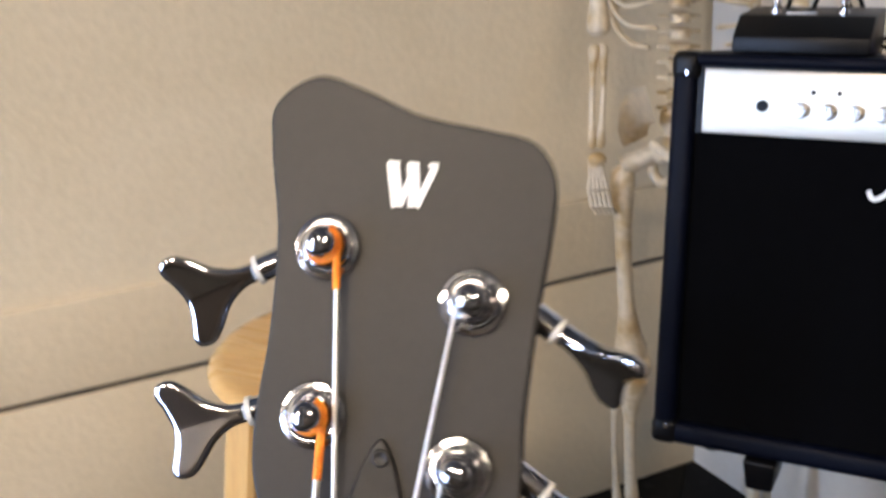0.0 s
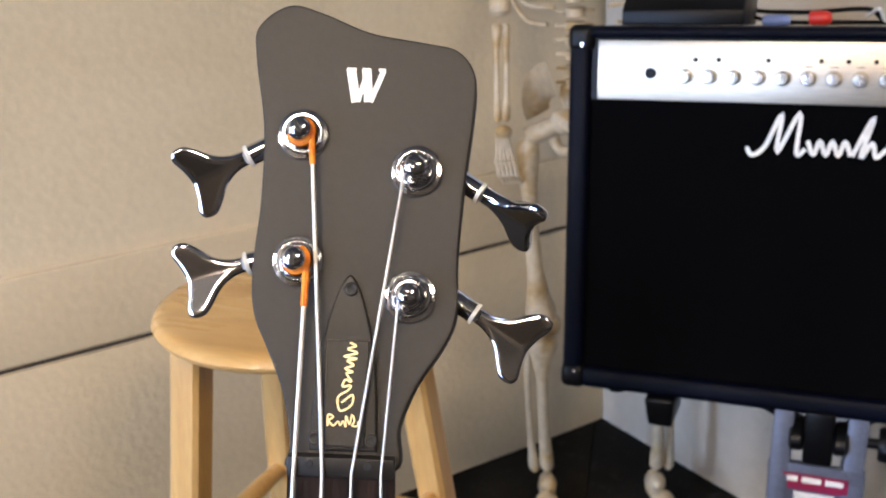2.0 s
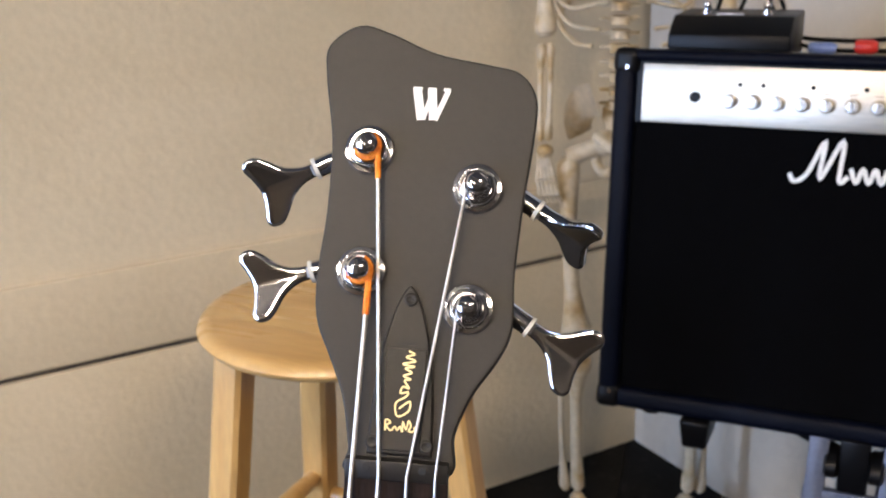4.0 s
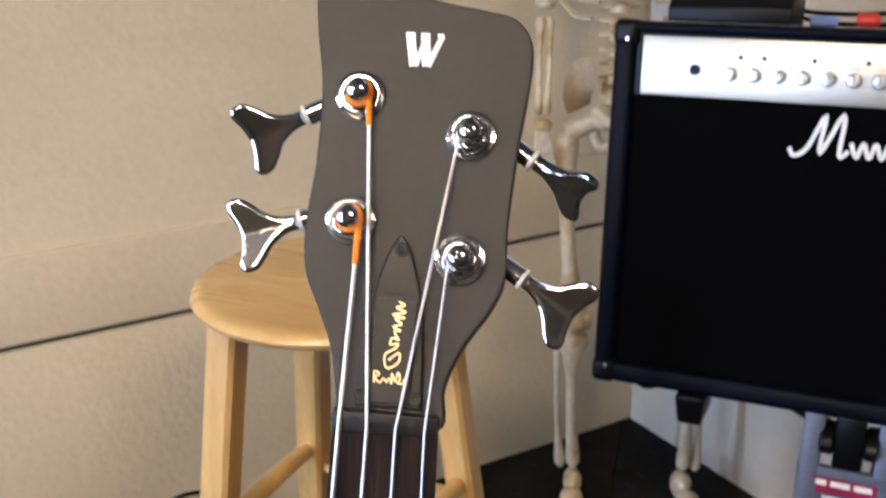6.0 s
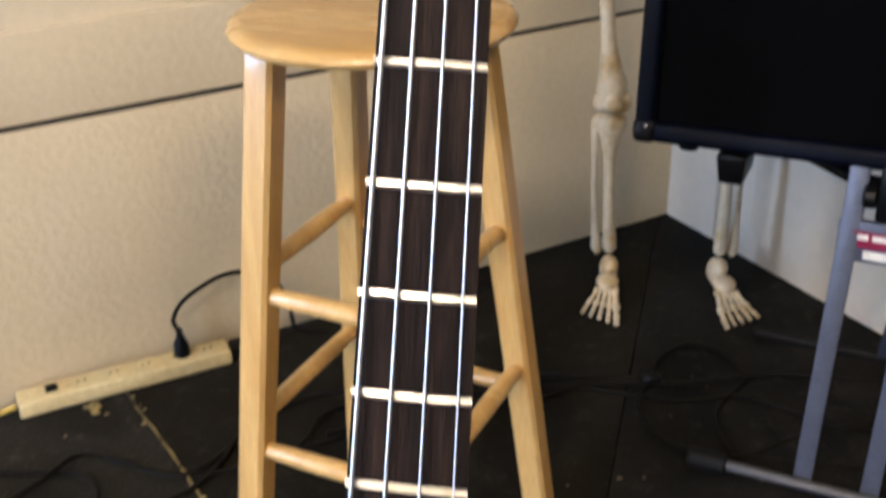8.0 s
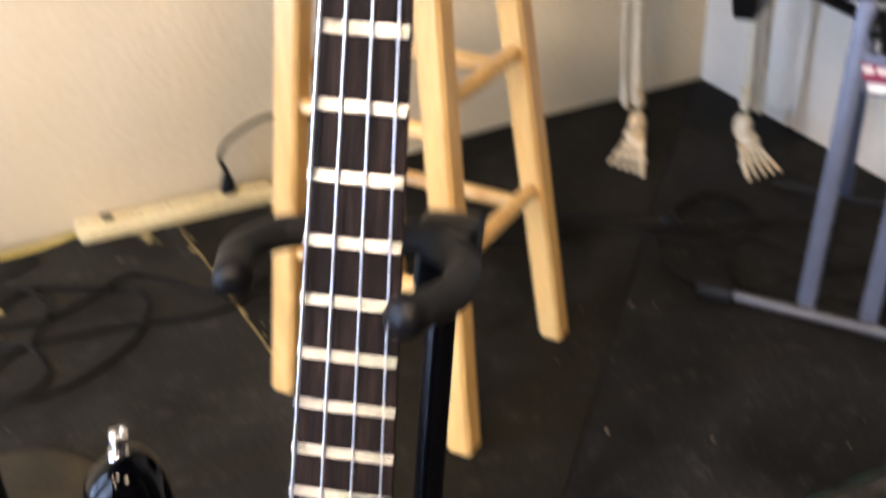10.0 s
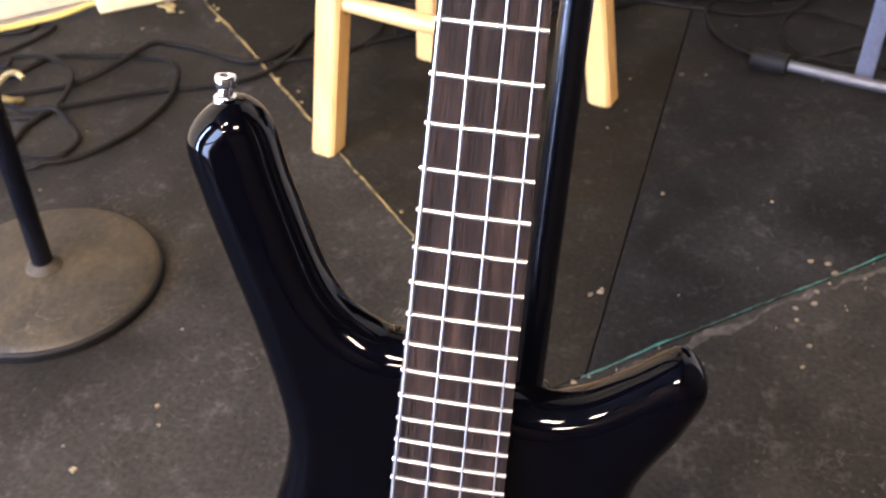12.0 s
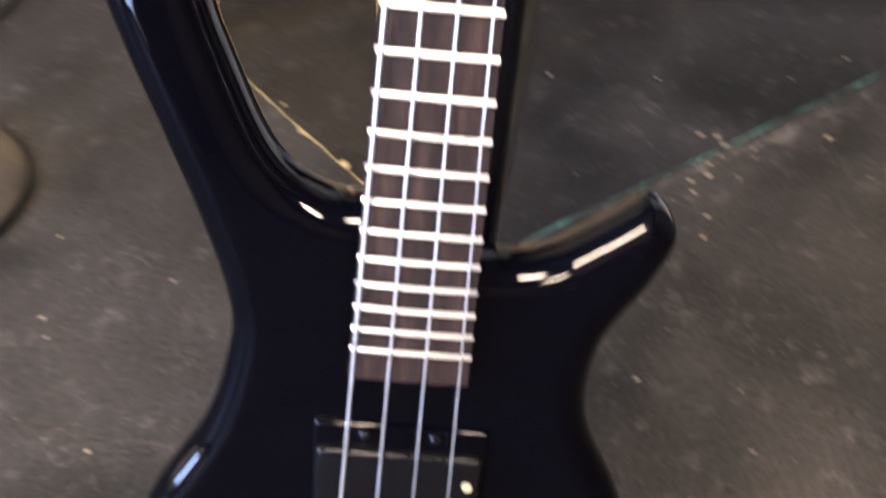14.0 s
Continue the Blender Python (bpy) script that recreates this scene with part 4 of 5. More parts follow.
for x0, x1 in ((-0.036, -0.022), (-0.017, 0.008), (0.013, 0.036)):
    part("sticker_bar", box(c.x + x0, c.x + x1, c.y - 0.0120, c.y - 0.0110, 0.400, 0.408), WHITE_PRINT, plate, "", 0)
part("sticker", box(c.x - 0.026, c.x + 0.026, c.y - 0.0112, c.y - 0.0098, 0.372, 0.384), WHITE_PRINT, plate, "small white sticker", 0)
for dx in (-0.028, 0.028):
    part("clamp", lathe([(0.0, -0.012), (0.016, -0.012), (0.020, -0.008), (0.020, 0.008), (0.016, 0.012), (0.0, 0.012)], 20, to_axis((c.x + dx, c.y + 0.01, 0.462), (1, 0, 0)) @ Matrix.Diagonal((1.6, 1.0, 0.8, 1))), BLACK_PLASTIC, astand)
part("hinge_block", box(c.x - 0.019, c.x + 0.019, c.y - 0.012, c.y + 0.03, 0.428, 0.505, 0.004, 2), BLACK_PLASTIC, astand, "black hinge block")
part("clamp_axle", tube([(c.x - 0.058, c.y + 0.01, 0.462), (c.x + 0.080, c.y + 0.01, 0.462)], 0.007, 14), BLACK_PLASTIC, astand)
part("clamp_knob", lathe([(0.0, 0), (0.017, 0.0), (0.019, 0.004), (0.019, 0.014), (0.014, 0.018), (0.0, 0.018)], 8, to_axis((c.x + 0.074, c.y + 0.01, 0.462), (1, 0, 0)) @ Matrix.Diagonal((1.25, 1.25, 1, 1))), BLACK_PLASTIC, astand, "black clamp knob")
low = STAND.inverted() @ AMP


def tapered_pad(at):
    bm = box(-0.021, 0.021, -0.03, 0.05, -0.046, -0.0005)
    for v in bm.verts:
        if v.co.z < -0.02:
            v.co.x *= 0.8
            v.co.y = v.co.y * 0.85 + 0.004
    bmesh.ops.bevel(bm, geom=bm.edges[:], offset=0.005, segments=3, profile=0.5, affect="EDGES")
    return _moved(bm, Matrix.Translation(at))


for x in (0.1405, 0.497):
    t0 = low @ Vector((x, 0.03, -AH))
    part("support_pad", tapered_pad(t0), BLACK_PLASTIC, astand, "black rubber support")
    part("support_arm", tube([t0 + Vector((0, 0.05, -0.035)), t0 + Vector((0, 0.20, -0.045)), (c.x + (0.03 if x > 0.3 else -0.03), c.y + 0.12, 0.42)], 0.010, 12), BLACK_PLASTIC, astand)

# ---- the anatomical model in the corner ----


def bone(bm, p, q, r0, rm, r1, n=10, bend=(0, 0, 0), flat=1.0):
    p, q, w = Vector(p), Vector(q), Vector(bend)
    ts = (0.0, 0.03, 0.08, 0.16, 0.3, 0.5, 0.7, 0.84, 0.92, 0.97, 1.0)
    rs = (0.5 * r0, 0.95 * r0, r0, 0.5 * r0 + 0.5 * rm, rm, rm * 0.95, rm, 0.5 * r1 + 0.5 * rm, r1, 0.95 * r1, 0.5 * r1)
    tube([p + (q - p) * t + w * (4 * t * (1 - t)) for t in ts], list(rs), n, bm, flat)


def lump(bm, p, sx, sy, sz, turn=0.0):
    bmesh.ops.create_uvsphere(bm, u_segments=12, v_segments=8, radius=1.0, matrix=Matrix.Translation(p) @ Matrix.Rotation(turn, 4, "Z") @ Matrix.Diagonal((sx, sy, sz, 1)))


bm = bmesh.new()
SX, SY = 0.200, 1.53
for s, ax, kx, hx, toe in ((-1, 0.142, 0.135, 0.126, -0.01), (1, 0.350, 0.345, 0.300, 0.018)):
    knee_l, knee_u = Vector((kx, SY, 0.372)), Vector((kx, SY, 0.392))
    ankle = Vector((ax, SY, 0.085))
    bone(bm, knee_l, ankle, 0.030, 0.0110, 0.014, bend=(0.004 * s, -0.004, 0))
    bone(bm, knee_l + Vector((s * 0.026, 0.012, -0.012)), ankle + Vector((s * 0.024, 0.008, -0.006)), 0.010, 0.0055, 0.011, bend=(0.006 * s, 0, 0))
    lump(bm, knee_u + Vector((-0.016, 0.0, 0.0)), 0.020, 0.027, 0.021)
    lump(bm, knee_u + Vector((0.016, 0.0, 0.0)), 0.020, 0.027, 0.021)
    lump(bm, knee_u + Vector((0, -0.032, 0.006)), 0.017, 0.009, 0.018)
    troch = Vector((hx + s * 0.012 - 0.0, SY, 0.745))
    bone(bm, knee_u + Vector((0, 0, 0.004)), troch, 0.029, 0.0140, 0.021, bend=(s * 0.006, -0.012, 0))
    hipj = Vector((hx - s * 0.050, SY - 0.004, 0.772))
    tube([troch, hipj], [0.018, 0.014], 10, bm)
    lump(bm, hipj, 0.023, 0.023, 0.023)
    # foot: heel, tarsals, five rays of metatarsals and toes
    lump(bm, ankle + Vector((0, 0.022, -0.048)), 0.018, 0.036, 0.026)
    lump(bm, ankle + Vector((0, -0.012, -0.022)), 0.017, 0.024, 0.018)
    lump(bm, ankle + Vector((toe * 0.4, -0.045, -0.040)), 0.022, 0.026, 0.015)
    for k in range(5):
        f = (k - 2) * s * 0.76
        big = 1.3 if k == 0 else 1.0
        a = ankle + Vector((f * 0.0105 + toe * 0.6, -0.056, -0.050))
        m1 = ankle + Vector((f * 0.0165 + toe * 1.3, -0.100 + 0.005 * k, -0.068))
        m2 = ankle + Vector((f * 0.019 + toe * 1.7, -0.124 + 0.008 * k, -0.074))
        tip = ankle + Vector((f * 0.0205 + toe * 2.0, -0.143 + 0.010 * k, -0.0775))
        bone(bm, a, m1, 0.0068 * big, 0.0043 * big, 0.0068 * big, 8)
        bone(bm, m1, m2, 0.0060 * big, 0.0040 * big, 0.0052 * big, 8)
        bone(bm, m2, tip, 0.0050 * big, 0.0038 * big, 0.0048 * big, 8)
    # hip blade: a cupped plate
    cx = 0.212
    grid = []
    for i in range(9):
        row = []
        for k in range(7):
            u, v = i / 8, k / 6
            ang = -0.5 + 1.9 * u
            rad = 0.022 + 0.062 * v * (0.85 + 0.15 * math.sin(3 * u))
            row.append(bm.verts.new(Vector((cx + s * (0.046 + 0.75 * rad * math.cos(ang) * 0.8 + 0.012 * v), SY + 0.03 - 0.05 * u + 0.02 * v * v, 0.800 + rad * math.sin(ang)))))
        grid.append(row)
    faces = []
    for i in range(8):
        for k in range(6):
            faces.append(bm.faces.new((grid[i][k], grid[i + 1][k], grid[i + 1][k + 1], grid[i][k + 1])))
    bmesh.ops.solidify(bm, geom=faces, thickness=0.006)
    tube(spline([(cx + s * 0.052, SY - 0.01, 0.785), (cx + s * 0.024, SY - 0.045, 0.770), (cx + s * 0.004, SY - 0.052, 0.762)], 5), 0.009, 8, bm)
    tube(spline([(cx + s * 0.056, SY + 0.004, 0.775), (cx + s * 0.048, SY + 0.004, 0.730), (cx + s * 0.030, SY - 0.020, 0.722), (cx + s * 0.008, SY - 0.050, 0.752)], 5), 0.009, 8, bm)
    # arm
    ox = 0.072 if s < 0 else 0.374
    shoulder, elbow, wrist = Vector((ox + s * 0.004, SY + 0.03, 1.235)), Vector((ox, SY, 0.955)), Vector((ox + (-0.002 if s < 0 else 0.002), SY - 0.03, 0.782))
    bone(bm, shoulder, elbow, 0.020, 0.0098, 0.019)
    bone(bm, elbow + Vector((-0.006, 0, -0.012)), wrist + Vector((-0.006, 0, 0)), 0.0095, 0.0046, 0.007, bend=(-0.002, 0, 0))
    bone(bm, elbow + Vector((0.007, 0.004, -0.012)), wrist + Vector((0.006, 0, 0)), 0.0085, 0.0046, 0.008, bend=(0.003, 0, 0))
    lump(bm, wrist + Vector((0.002, 0, -0.018)), 0.015, 0.011, 0.012)
    for k in range(5):
        f = (k - 2) * 0.0056
        a = wrist + Vector((f * 0.7, 0, -0.026))
        b1 = a + Vector((f * 0.6 + 0.004, -0.010, -0.040))
        b2 = b1 + Vector((0.005, -0.002, -0.026))
        b3 = b2 + Vector((0.007, 0.010, -0.016))
        bone(bm, a, b1, 0.0046, 0.0031, 0.0046, 8)
        bone(bm, b1, b2, 0.0052, 0.0034, 0.0048, 8)
        bone(bm, b2, b3, 0.0046, 0.0032, 0.0042, 8)
    # shoulder blade and collar bone
    tube(spline([((SX + 0.008) + s * 0.012, SY - 0.045, 1.270), ((SX + 0.008) + s * 0.07, SY - 0.035, 1.278), (ox + s * 0.0, SY + 0.02, 1.268)], 6), 0.0068, 8, bm)
    tube(spline([(ox - s * 0.01, SY + 0.045, 1.255), ((SX + 0.008) + s * 0.09, SY + 0.085, 1.19), ((SX + 0.008) + s * 0.065, SY + 0.09, 1.12), ((SX + 0.008) + s * 0.052, SY + 0.085, 1.25), (ox - s * 0.01, SY + 0.045, 1.255)], 5), 0.007, 8, bm)
for k in range(22):
    z = 0.835 + 0.0235 * k
    y = SY + 0.030 + 0.022 * math.sin(k * 0.27 - 0.8)
    r = 0.020 - 0.0004 * k
    lathe([(0.55 * r, -0.0085), (r, -0.007), (0.86 * r, 0), (r, 0.007), (0.55 * r, 0.0085)], 10, Matrix.Translation((SX, y, z)), bm)
    tube([(SX - 0.034, y + 0.014, z), (SX, y + 0.010, z), (SX + 0.034, y + 0.014, z)], [0.003, 0.005, 0.003], 6, bm)
lathe([(0.006, -0.06), (0.022, -0.03), (0.036, 0.0), (0.034, 0.02), (0.01, 0.028)], 12, Matrix.Translation(((SX + 0.008), SY + 0.045, 0.805)) @ Matrix.Diagonal((1, 0.55, 1, 1)), bm)
for k in range(11):
    z = 0.985 + 0.027 * k
    w = 0.118 - 0.0035 * abs(k - 3) - (0.004 * max(0, k - 5) ** 1.4)
    for s in (-1, 1):
        front_x = 0.020 if k > 2 else 0.055 - 0.012 * k
        pts = [((SX + 0.002) + s * 0.012, SY + 0.050, z + 0.030), ((SX + 0.002) + s * w * 0.72, SY + 0.070, z + 0.026), ((SX + 0.002) + s * w, SY + 0.010, z), ((SX + 0.002) + s * w * 0.80, SY - 0.055, z - 0.030), ((SX + 0.002) + s * front_x, SY - 0.075, z - 0.030 + (0.012 if k > 1 else -0.006))]
        tube(spline(pts, 6), 0.0052, 8, bm, 0.7)
tube([((SX + 0.002), SY - 0.078, 1.10), ((SX + 0.002), SY - 0.072, 1.18), ((SX + 0.002), SY - 0.058, 1.275)], [0.012, 0.017, 0.021], 10, bm, 0.4)
lump(bm, ((SX + 0.002), SY + 0.035, 1.490), 0.072, 0.092, 0.082)
lump(bm, ((SX + 0.002), SY - 0.020, 1.425), 0.050, 0.055, 0.048)
tube(spline([(SX - 0.045, SY + 0.03, 1.41), (SX - 0.035, SY - 0.03, 1.385), ((SX + 0.002), SY - 0.062, 1.375), (SX + 0.039, SY - 0.03, 1.385), (SX + 0.049, SY + 0.03, 1.41)], 5), 0.011, 8, bm)
tube([(SX, SY + 0.030, 1.33), (SX, SY + 0.034, 1.43)], 0.013, 8, bm)
solid("anatomical_skeleton_model", bm, BONE, Matrix(), "life-size ivory plastic anatomical skeleton model standing in the corner", "skeleton model")

# ---- microphone stand ----
mic = thing("microphone_stand", pose(-0.624, 0.355, 0), "black pole on a worn round cast iron base", "microphone stand")
part("base", lathe([(0.0, 0.001), (0.128, 0.001), (0.135, 0.004), (0.1365, 0.010), (0.134, 0.015), (0.128, 0.018), (0.10, 0.0215), (0.060, 0.0255), (0.030, 0.0290), (0.0, 0.030)], 72), IRON, mic, "worn brown-grey round base")
part("rim", lathe([(0.134, 0.0), (0.1380, 0.001), (0.1400, 0.005), (0.1396, 0.0115), (0.1372, 0.0140), (0.1340, 0.0135)], 72), RUBBER, mic, "dark rubber edging round the base")
part("collar", lathe([(0.022, 0.028), (0.022, 0.031), (0.018, 0.034), (0.014, 0.038), (0.0, 0.038)], 24), IRON, mic)
part("pole", lathe([(0.0125, 0.03), (0.0125, 1.05), (0.0, 1.05)], 20), BLACK_TUBE, mic, "black steel pole")
part("grip", lathe([(0.0125, 0.0), (0.017, 0.004), (0.017, 0.09), (0.010, 0.10), (0.0, 0.10)], 20, Matrix.Translation((0, 0, 1.0))), BLACK_PLASTIC, mic)

# ---- power strip by the wall ----
STRIP_M = pose(-0.6980, 1.148, 0, 0, 0, 31.6)
strip = thing("power_strip", STRIP_M, "beige plastic power strip lying against the wall", "power strip")
part("case", box(-0.182, 0.182, -0.026, 0.026, 0.0, 0.029, 0.005, 3), STRIP, strip)
part("switch", box(-0.135, -0.115, -0.009, 0.009, 0.028, 0.035, 0.002, 2), BLACK_PLASTIC, strip, "black rocker switch")
for i in range(5):
    x = -0.075 + 0.055 * i
    o = part("socket", box(x - 0.017, x + 0.017, -0.015, 0.015, 0.0282, 0.0302, 0.001, 1), STRIP, strip)
    for dx in (-0.006, 0.006):
        part("slot", box(x + dx - 0.001, x + dx + 0.001, -0.004, 0.005, 0.0300, 0.0306), HOLE, o, "", 0)
plug = thing("power_plug", STRIP_M @ pose(0.10, 0, 0.0305), "black power plug standing in the power strip", "plug")
part("body", lathe([(0.0, 0), (0.014, 0.0), (0.015, 0.006), (0.013, 0.022), (0.006, 0.040), (0.005, 0.052), (0.0, 0.052)], 16), BLACK_PLASTIC, plug)
part("cord", tube(spline([(0, 0, 0.045), (-0.006, 0.0, 0.075), (0.025, 0.01, 0.105), (0.10, 0.02, 0.126), (0.17, 0.02, 0.105), (0.205, 0.02, 0.050), (0.215, 0.01, -0.012), (0.27, 0.0, -0.0258)], 8), 0.0042, 8), CABLE, plug, "black cord arching up from the plug")
plug = thing("power_plug", STRIP_M @ pose(0.186, 0.0, 0.0), "flat black power adapter beside the strip", "plug")
part("body", box(0, 0.05, -0.02, 0.02, 0.0, 0.026, 0.005, 2), BLACK_PLASTIC, plug)
part("cord", tube(spline([(-0.185, 0.0, 0.012), (-0.275, -0.012, 0.006), (-0.525, -0.022, 0.006), (-1.075, -0.05, 0.006)], 8), 0.005, 8), YELLOW_CABLE, strip, "yellowish cord along the wall")
# ---- cables on the floor ----


def floor_cable(pts, r=0.0042, material=CABLE, label="black cable lying on the stage floor", lift=()):
    zs = {i: z for i, z in lift}
    return cable("floor_cable", [(x, y, r + 0.0005 + zs.get(i, 0.0)) for i, (x, y) in enumerate(pts)], r, material, label)


floor_cable(((-1.30, 0.50), (-1.0, 0.53), (-0.774, 0.575), (-0.738, 0.586), (-0.698, 0.612), (-0.664, 0.652), (-0.639, 0.699), (-0.622, 0.771), (-0.628, 0.836), (-0.659, 0.876), (-0.704, 0.894), (-0.76, 0.891), (-0.851, 0.877), (-0.912, 0.803), (-1.1, 0.70)), 0.0046, lift=((3, 0.004), (8, 0.008), (9, 0.008)))
floor_cable(((-1.25, 0.72), (-0.95, 0.74), (-0.80, 0.79), (-0.735, 0.855), (-0.705, 0.921), (-0.672, 0.938), (-0.62, 0.926), (-0.576, 0.909), (-0.527, 0.90), (-0.489, 0.932), (-0.465, 0.981), (-0.44, 1.05), (-0.36, 1.13), (-0.15, 1.20), (0.10, 1.225), (0.205, 1.205)), 0.0046, lift=((3, 0.008), (4, 0.008)))
floor_cable(((-1.2, 0.52), (-0.95, 0.55), (-0.821, 0.618), (-0.806, 0.679), (-0.781, 0.72), (-0.744, 0.74), (-0.665, 0.79), (-0.617, 0.808), (-0.551, 0.829), (-0.499, 0.869), (-0.471, 0.934), (-0.455, 1.03), (-0.40, 1.12), (-0.2, 1.16), (0.0, 1.21), (0.205, 1.205)), 0.0046, lift=((4, 0.006), (5, 0.006)))
floor_cable(((-1.4, 1.00), (-1.1, 0.93), (-0.932, 0.844), (-0.91, 0.859), (-0.854, 0.862), (-0.799, 0.825), (-0.779, 0.768), (-0.789, 0.719), (-0.825, 0.699), (-0.863, 0.702), (-1.1, 0.74)), lift=((3, 0.007), (4, 0.009), (5, 0.009), (6, 0.009)))
floor_cable(((-1.0, 0.80), (-0.86, 0.73), (-0.811, 0.709), (-0.775, 0.712), (-0.739, 0.687), (-0.716, 0.653), (-0.725, 0.615), (-0.764, 0.606), (-0.90, 0.60), (-1.2, 0.62)), lift=((2, 0.008), (3, 0.012)))
floor_cable(((-1.3, 0.86), (-1.0, 0.86), (-0.949, 0.878), (-0.912, 0.926), (-0.896, 0.974), (-0.925, 0.977), (-0.96, 0.943), (-1.2, 0.90)), 0.0036)
floor_cable(((-0.50, 0.90), (-0.43, 0.93), (-0.399, 0.942), (-0.368, 0.973), (-0.349, 1.013), (-0.335, 1.073), (-0.25, 1.13), (-0.10, 1.15), (0.05, 1.19), (0.205, 1.205)), 0.0040)
floor_cable(((-0.32, 1.02), (-0.14, 1.10), (0.02, 1.15), (0.10, 1.19), (0.22, 1.20), (0.30, 1.21), (0.42, 1.24), (0.60, 1.24)), 0.0050)
floor_cable(((0.205, 1.205), (0.225, 1.28), (0.28, 1.33), (0.335, 1.31), (0.37, 1.24), (0.341, 1.189), (0.310, 1.136), (0.304, 1.088), (0.319, 1.034), (0.352, 1.012), (0.410, 1.001), (0.62, 0.98)), 0.0035)
floor_cable(((0.205, 1.205), (0.185, 1.165), (0.186, 1.122), (0.194, 1.085), (0.224, 1.041), (0.262, 1.019), (0.33, 1.01), (0.42, 1.06), (0.56, 1.12)), 0.0035)
floor_cable(((-0.36, 0.98), (-0.2, 1.07), (-0.05, 1.13), (0.05, 1.18), (0.15, 1.17), (0.25, 1.15), (0.36, 1.17), (0.5, 1.10), (0.7, 1.1)), 0.0035)
floor_cable(((0.70, 1.33), (0.78, 1.22), (0.86, 1.15), (0.96, 1.12)), 0.0040, lift=((0, 0.0),))
lump_bm = bmesh.new()
bmesh.ops.create_uvsphere(lump_bm, u_segments=10, v_segments=8, radius=0.014, matrix=Matrix.Translation((0.205, 1.205, 0.012)) @ Matrix.Diagonal((1.3, 1, 0.8, 1)))
solid("cable_joint", lump_bm, BLACK_PLASTIC, Matrix(), "black cable connector on the floor", "connector")
ring = [(-0.872 + 0.030 * math.cos(a), 0.752 + 0.036 * math.sin(a), 0.007 + 0.02 * math.sin(a) ** 2) for a in [2 * math.pi * i / 24 * 0.8 + 1.0 for i in range(25)]]
solid("yellow_cord_loop", tube(ring, 0.0050, 10), YELLOW, Matrix(), "short loop of yellow cord on the cables", "cord")

# hanging black cloth, high on the wall
cl = bmesh.new()
sheet = []
for i in range(9):
    row = []
    for k in range(7):
        u, v = i / 8, k / 6
        x = -0.94 + 0.60 * u
        z = 1.60 - v * (0.60 - 0.38 * (1 - u))
        row.append(cl.verts.new((x, -0.03 - 0.012 * math.sin(9 * u + 2 * v) * v, z)))
    sheet.append(row)
fs = [cl.faces.new((sheet[i][k], sheet[i + 1][k], sheet[i + 1][k + 1], sheet[i][k + 1])) for i in range(8) for k in range(6)]
bmesh.ops.solidify(cl, geom=fs, thickness=0.004)
solid("hanging_cloth", cl, CLOTH, ROOM, "black cloth hanging on the cream wall", "cloth")

# ---- small marks on the floor ----


def irregular_line(p, q, width, seed, step=0.004, gap=0.0, z=0.0015):
    r = random.Random(seed)
    p, q = Vector(p), Vector(q)
    d = (q - p).normalized()
    nrm = Vector((-d.y, d.x))
    n = int((q - p).length / step)
    bm = bmesh.new()
    prev, w, off = None, width, 0.0
    for i in range(n + 1):
        w = max(0.15 * width, w + r.uniform(-0.35, 0.35) * width)
        w = min(w, 1.9 * width)
        off = max(-width, min(width, off + r.uniform(-0.3, 0.3) * width))
        c = p + d * (step * i) + nrm * off
        pair = (bm.verts.new((*(c + nrm * w / 2), z)), bm.verts.new((*(c - nrm * w / 2), z)))
        if prev and r.random() > gap:
            bm.faces.new((prev[0], prev[1], pair[1], pair[0]))
        prev = pair
    return bm


part("tape_residue", irregular_line((-0.69, 1.12), (-0.005, 0.268), 0.0024, 3, 0.006, 0.08), YELLOW, floor, "frayed yellow tape residue along a joint", 0)
part("worn_band", irregular_line((0.066, 0.280), (0.966, 0.906), 0.019, 9, 0.010, 0.0, 0.0008), DUSTY, floor, "dusty worn band beside the paint line", 0)
part("paint_line", irregular_line((0.03, 0.283), (0.93, 0.928), 0.0026, 4, 0.008, 0.06), TEAL, floor, "worn teal paint line along a joint", 0)


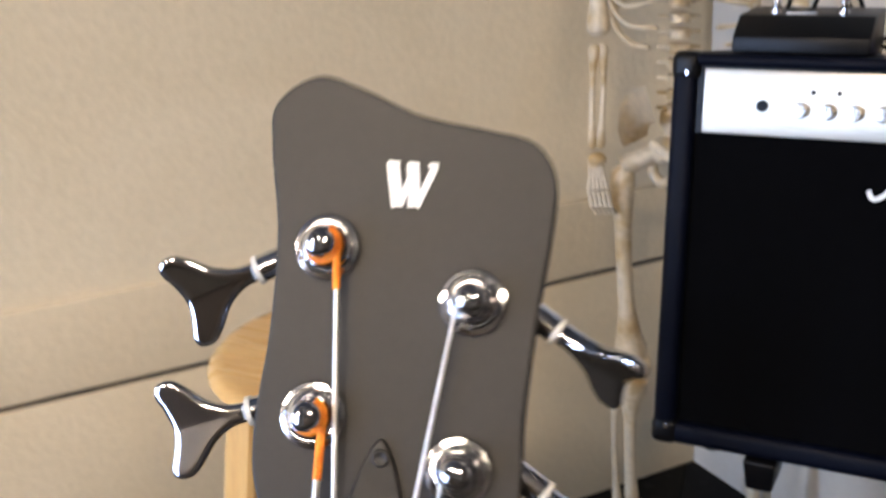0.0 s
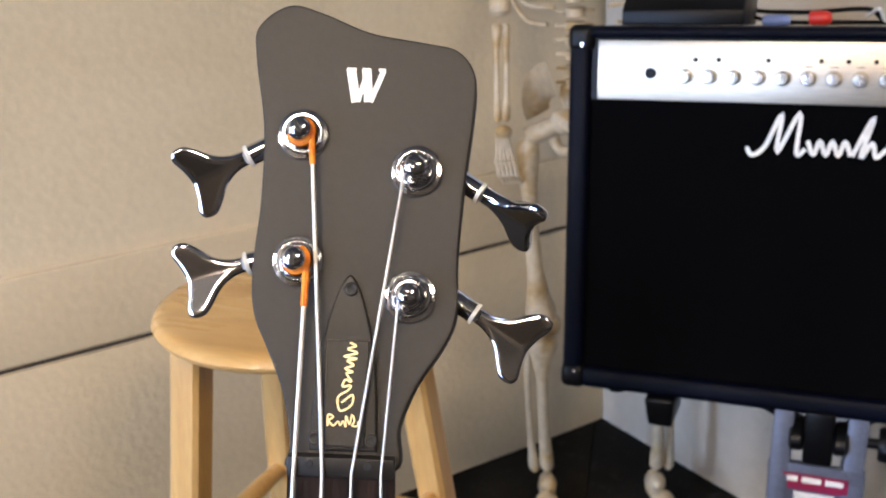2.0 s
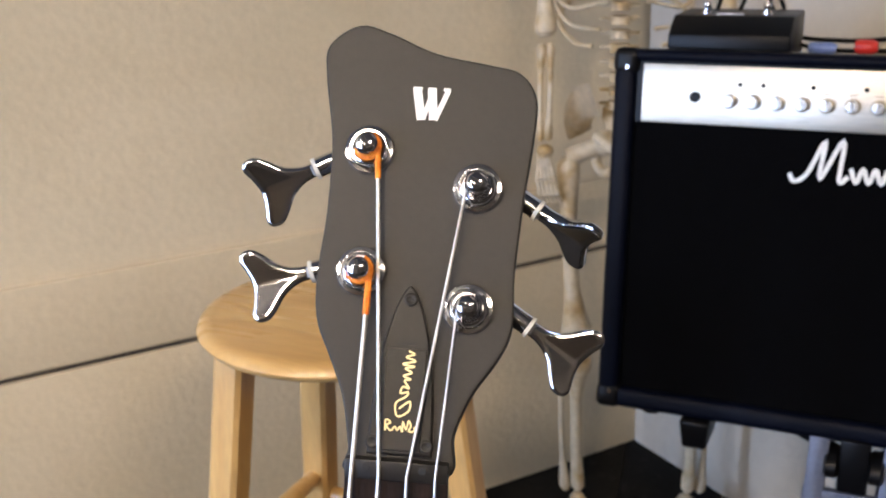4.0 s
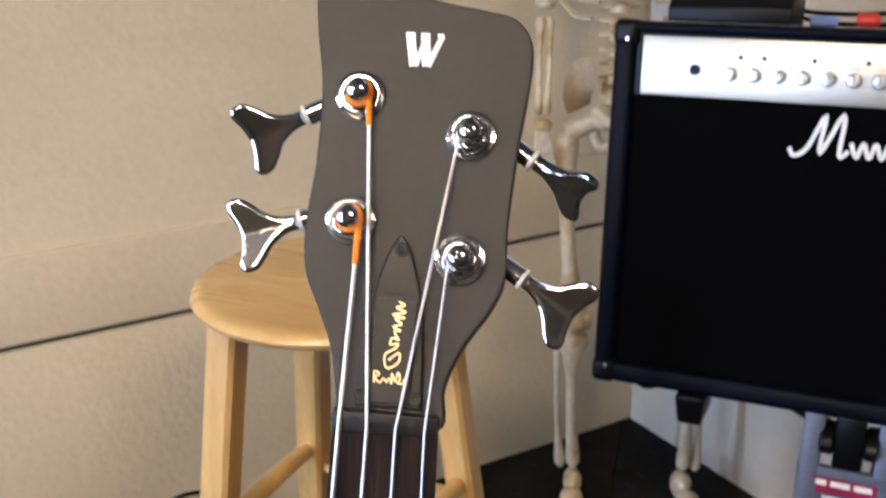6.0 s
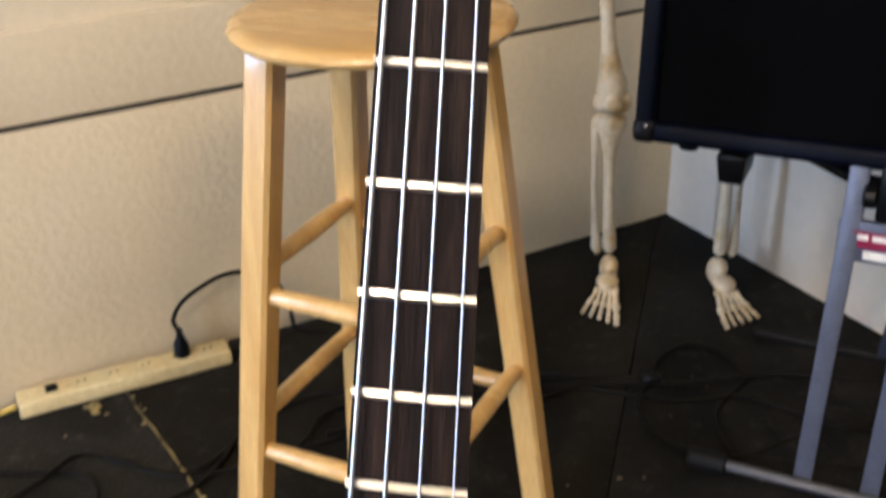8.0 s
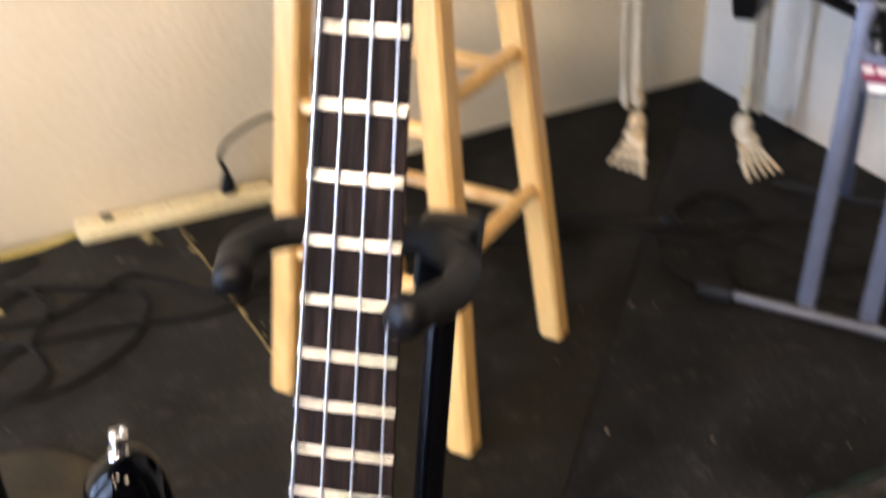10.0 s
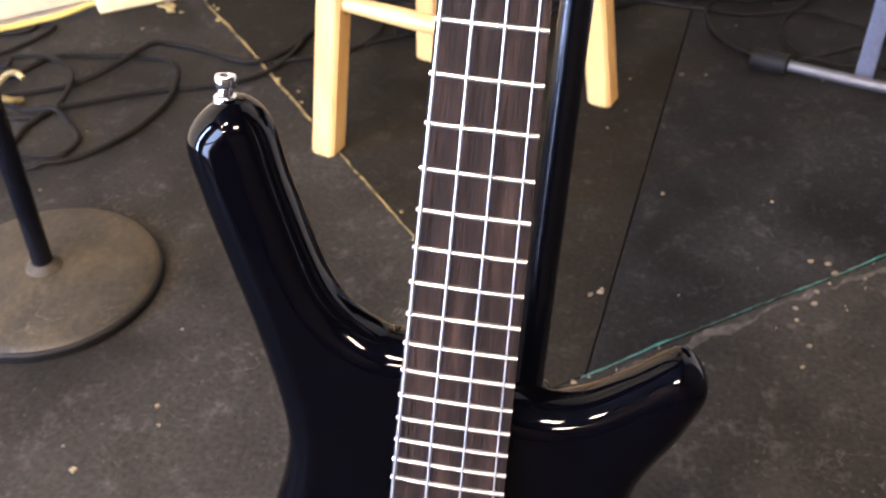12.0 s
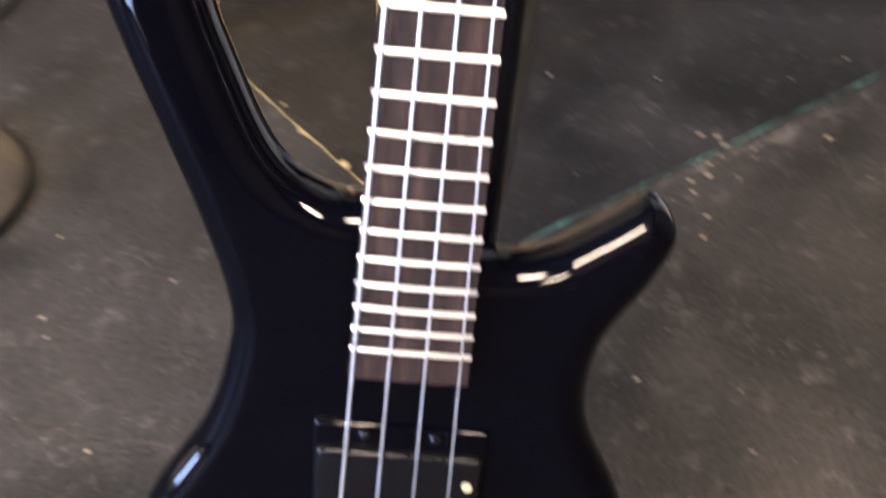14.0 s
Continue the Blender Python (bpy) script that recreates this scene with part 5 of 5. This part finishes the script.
def chips(n, place, size, seed):
    r = random.Random(seed)
    bm = bmesh.new()
    for _ in range(n):
        x, y = place(r)
        s = size * r.uniform(0.4, 1.5)
        a0 = r.uniform(0, 6.28)
        k = r.randint(5, 8)
        st = r.uniform(0.4, 1.0)
        pts = [(x + s * r.uniform(0.35, 1) * math.cos(a0 + 6.283 * i / k), y + st * s * r.uniform(0.35, 1) * math.sin(a0 + 6.283 * i / k)) for i in range(k)]
        h = r.uniform(0.0012, 0.003)
        top = [bm.verts.new((u, v, h)) for u, v in pts]
        low = [bm.verts.new((u, v, 0.0)) for u, v in pts]
        bm.faces.new(top)
        for i in range(k):
            j = (i + 1) % k
            bm.faces.new((top[i], low[i], low[j], top[j]))
    return bm


def along(p, q, spread):
    def f(r):
        t = r.random()
        return (p[0] + (q[0] - p[0]) * t + r.gauss(0, spread), p[1] + (q[1] - p[1]) * t + r.gauss(0, spread))
    return f


CHIP_SPOTS = ((0.148, 0.945), (0.116, 0.634), (0.042, 0.425), (0.048, 0.432), (0.036, 0.418), (0.026, 0.266), (0.039, 0.279), (0.020, 0.272), (0.288, 0.515), (0.318, 0.519), (0.277, 0.421), (0.272, 0.406), (0.297, 0.468),
              (0.295, 0.436), (0.278, 0.368), (0.365, 0.494), (0.330, 0.502), (0.162, 0.322), (0.523, 0.697), (0.457, 0.526), (0.174, 0.121), (0.269, 0.332), (0.271, 0.108),
              (-0.424, 0.183), (-0.408, 0.152), (-0.335, 0.018), (-0.294, 0.246), (-0.477, 0.081))
spot = itertools.cycle(CHIP_SPOTS)


def near_spots(r):
    x, y = next(spot)
    return (x + r.gauss(0, 0.004), y + r.gauss(0, 0.004))


tagged(solid("floor_debris", chips(28, near_spots, 0.0038, 11), CHIP, Matrix(), "pale chips of wood and plaster on the floor", "debris"), kind="stuff")
tagged(solid("floor_debris", chips(40, lambda r: (r.uniform(-0.9, 0.9), r.uniform(-0.2, 1.3)), 0.0022, 13), CHIP, Matrix(), "small pale crumbs scattered on the floor", "debris"), kind="stuff")
tagged(solid("floor_debris", chips(40, along((0.07, 0.30), (0.90, 0.88), 0.020), 0.0016, 16), CHIP, Matrix(), "fine pale grit along the paint line", "debris"), kind="stuff")
tagged(solid("tape_scraps", chips(14, along((-0.69, 1.12), (-0.1, 0.39), 0.005), 0.0048, 14), YELLOW, Matrix(), "yellow scraps of tape along the joint", "debris"), kind="stuff")
tagged(solid("tape_scraps", chips(6, along((-0.735, 1.075), (-0.715, 1.055), 0.008), 0.011, 15), YELLOW, Matrix(), "torn yellow tape in front of the power strip", "debris"), kind="stuff")
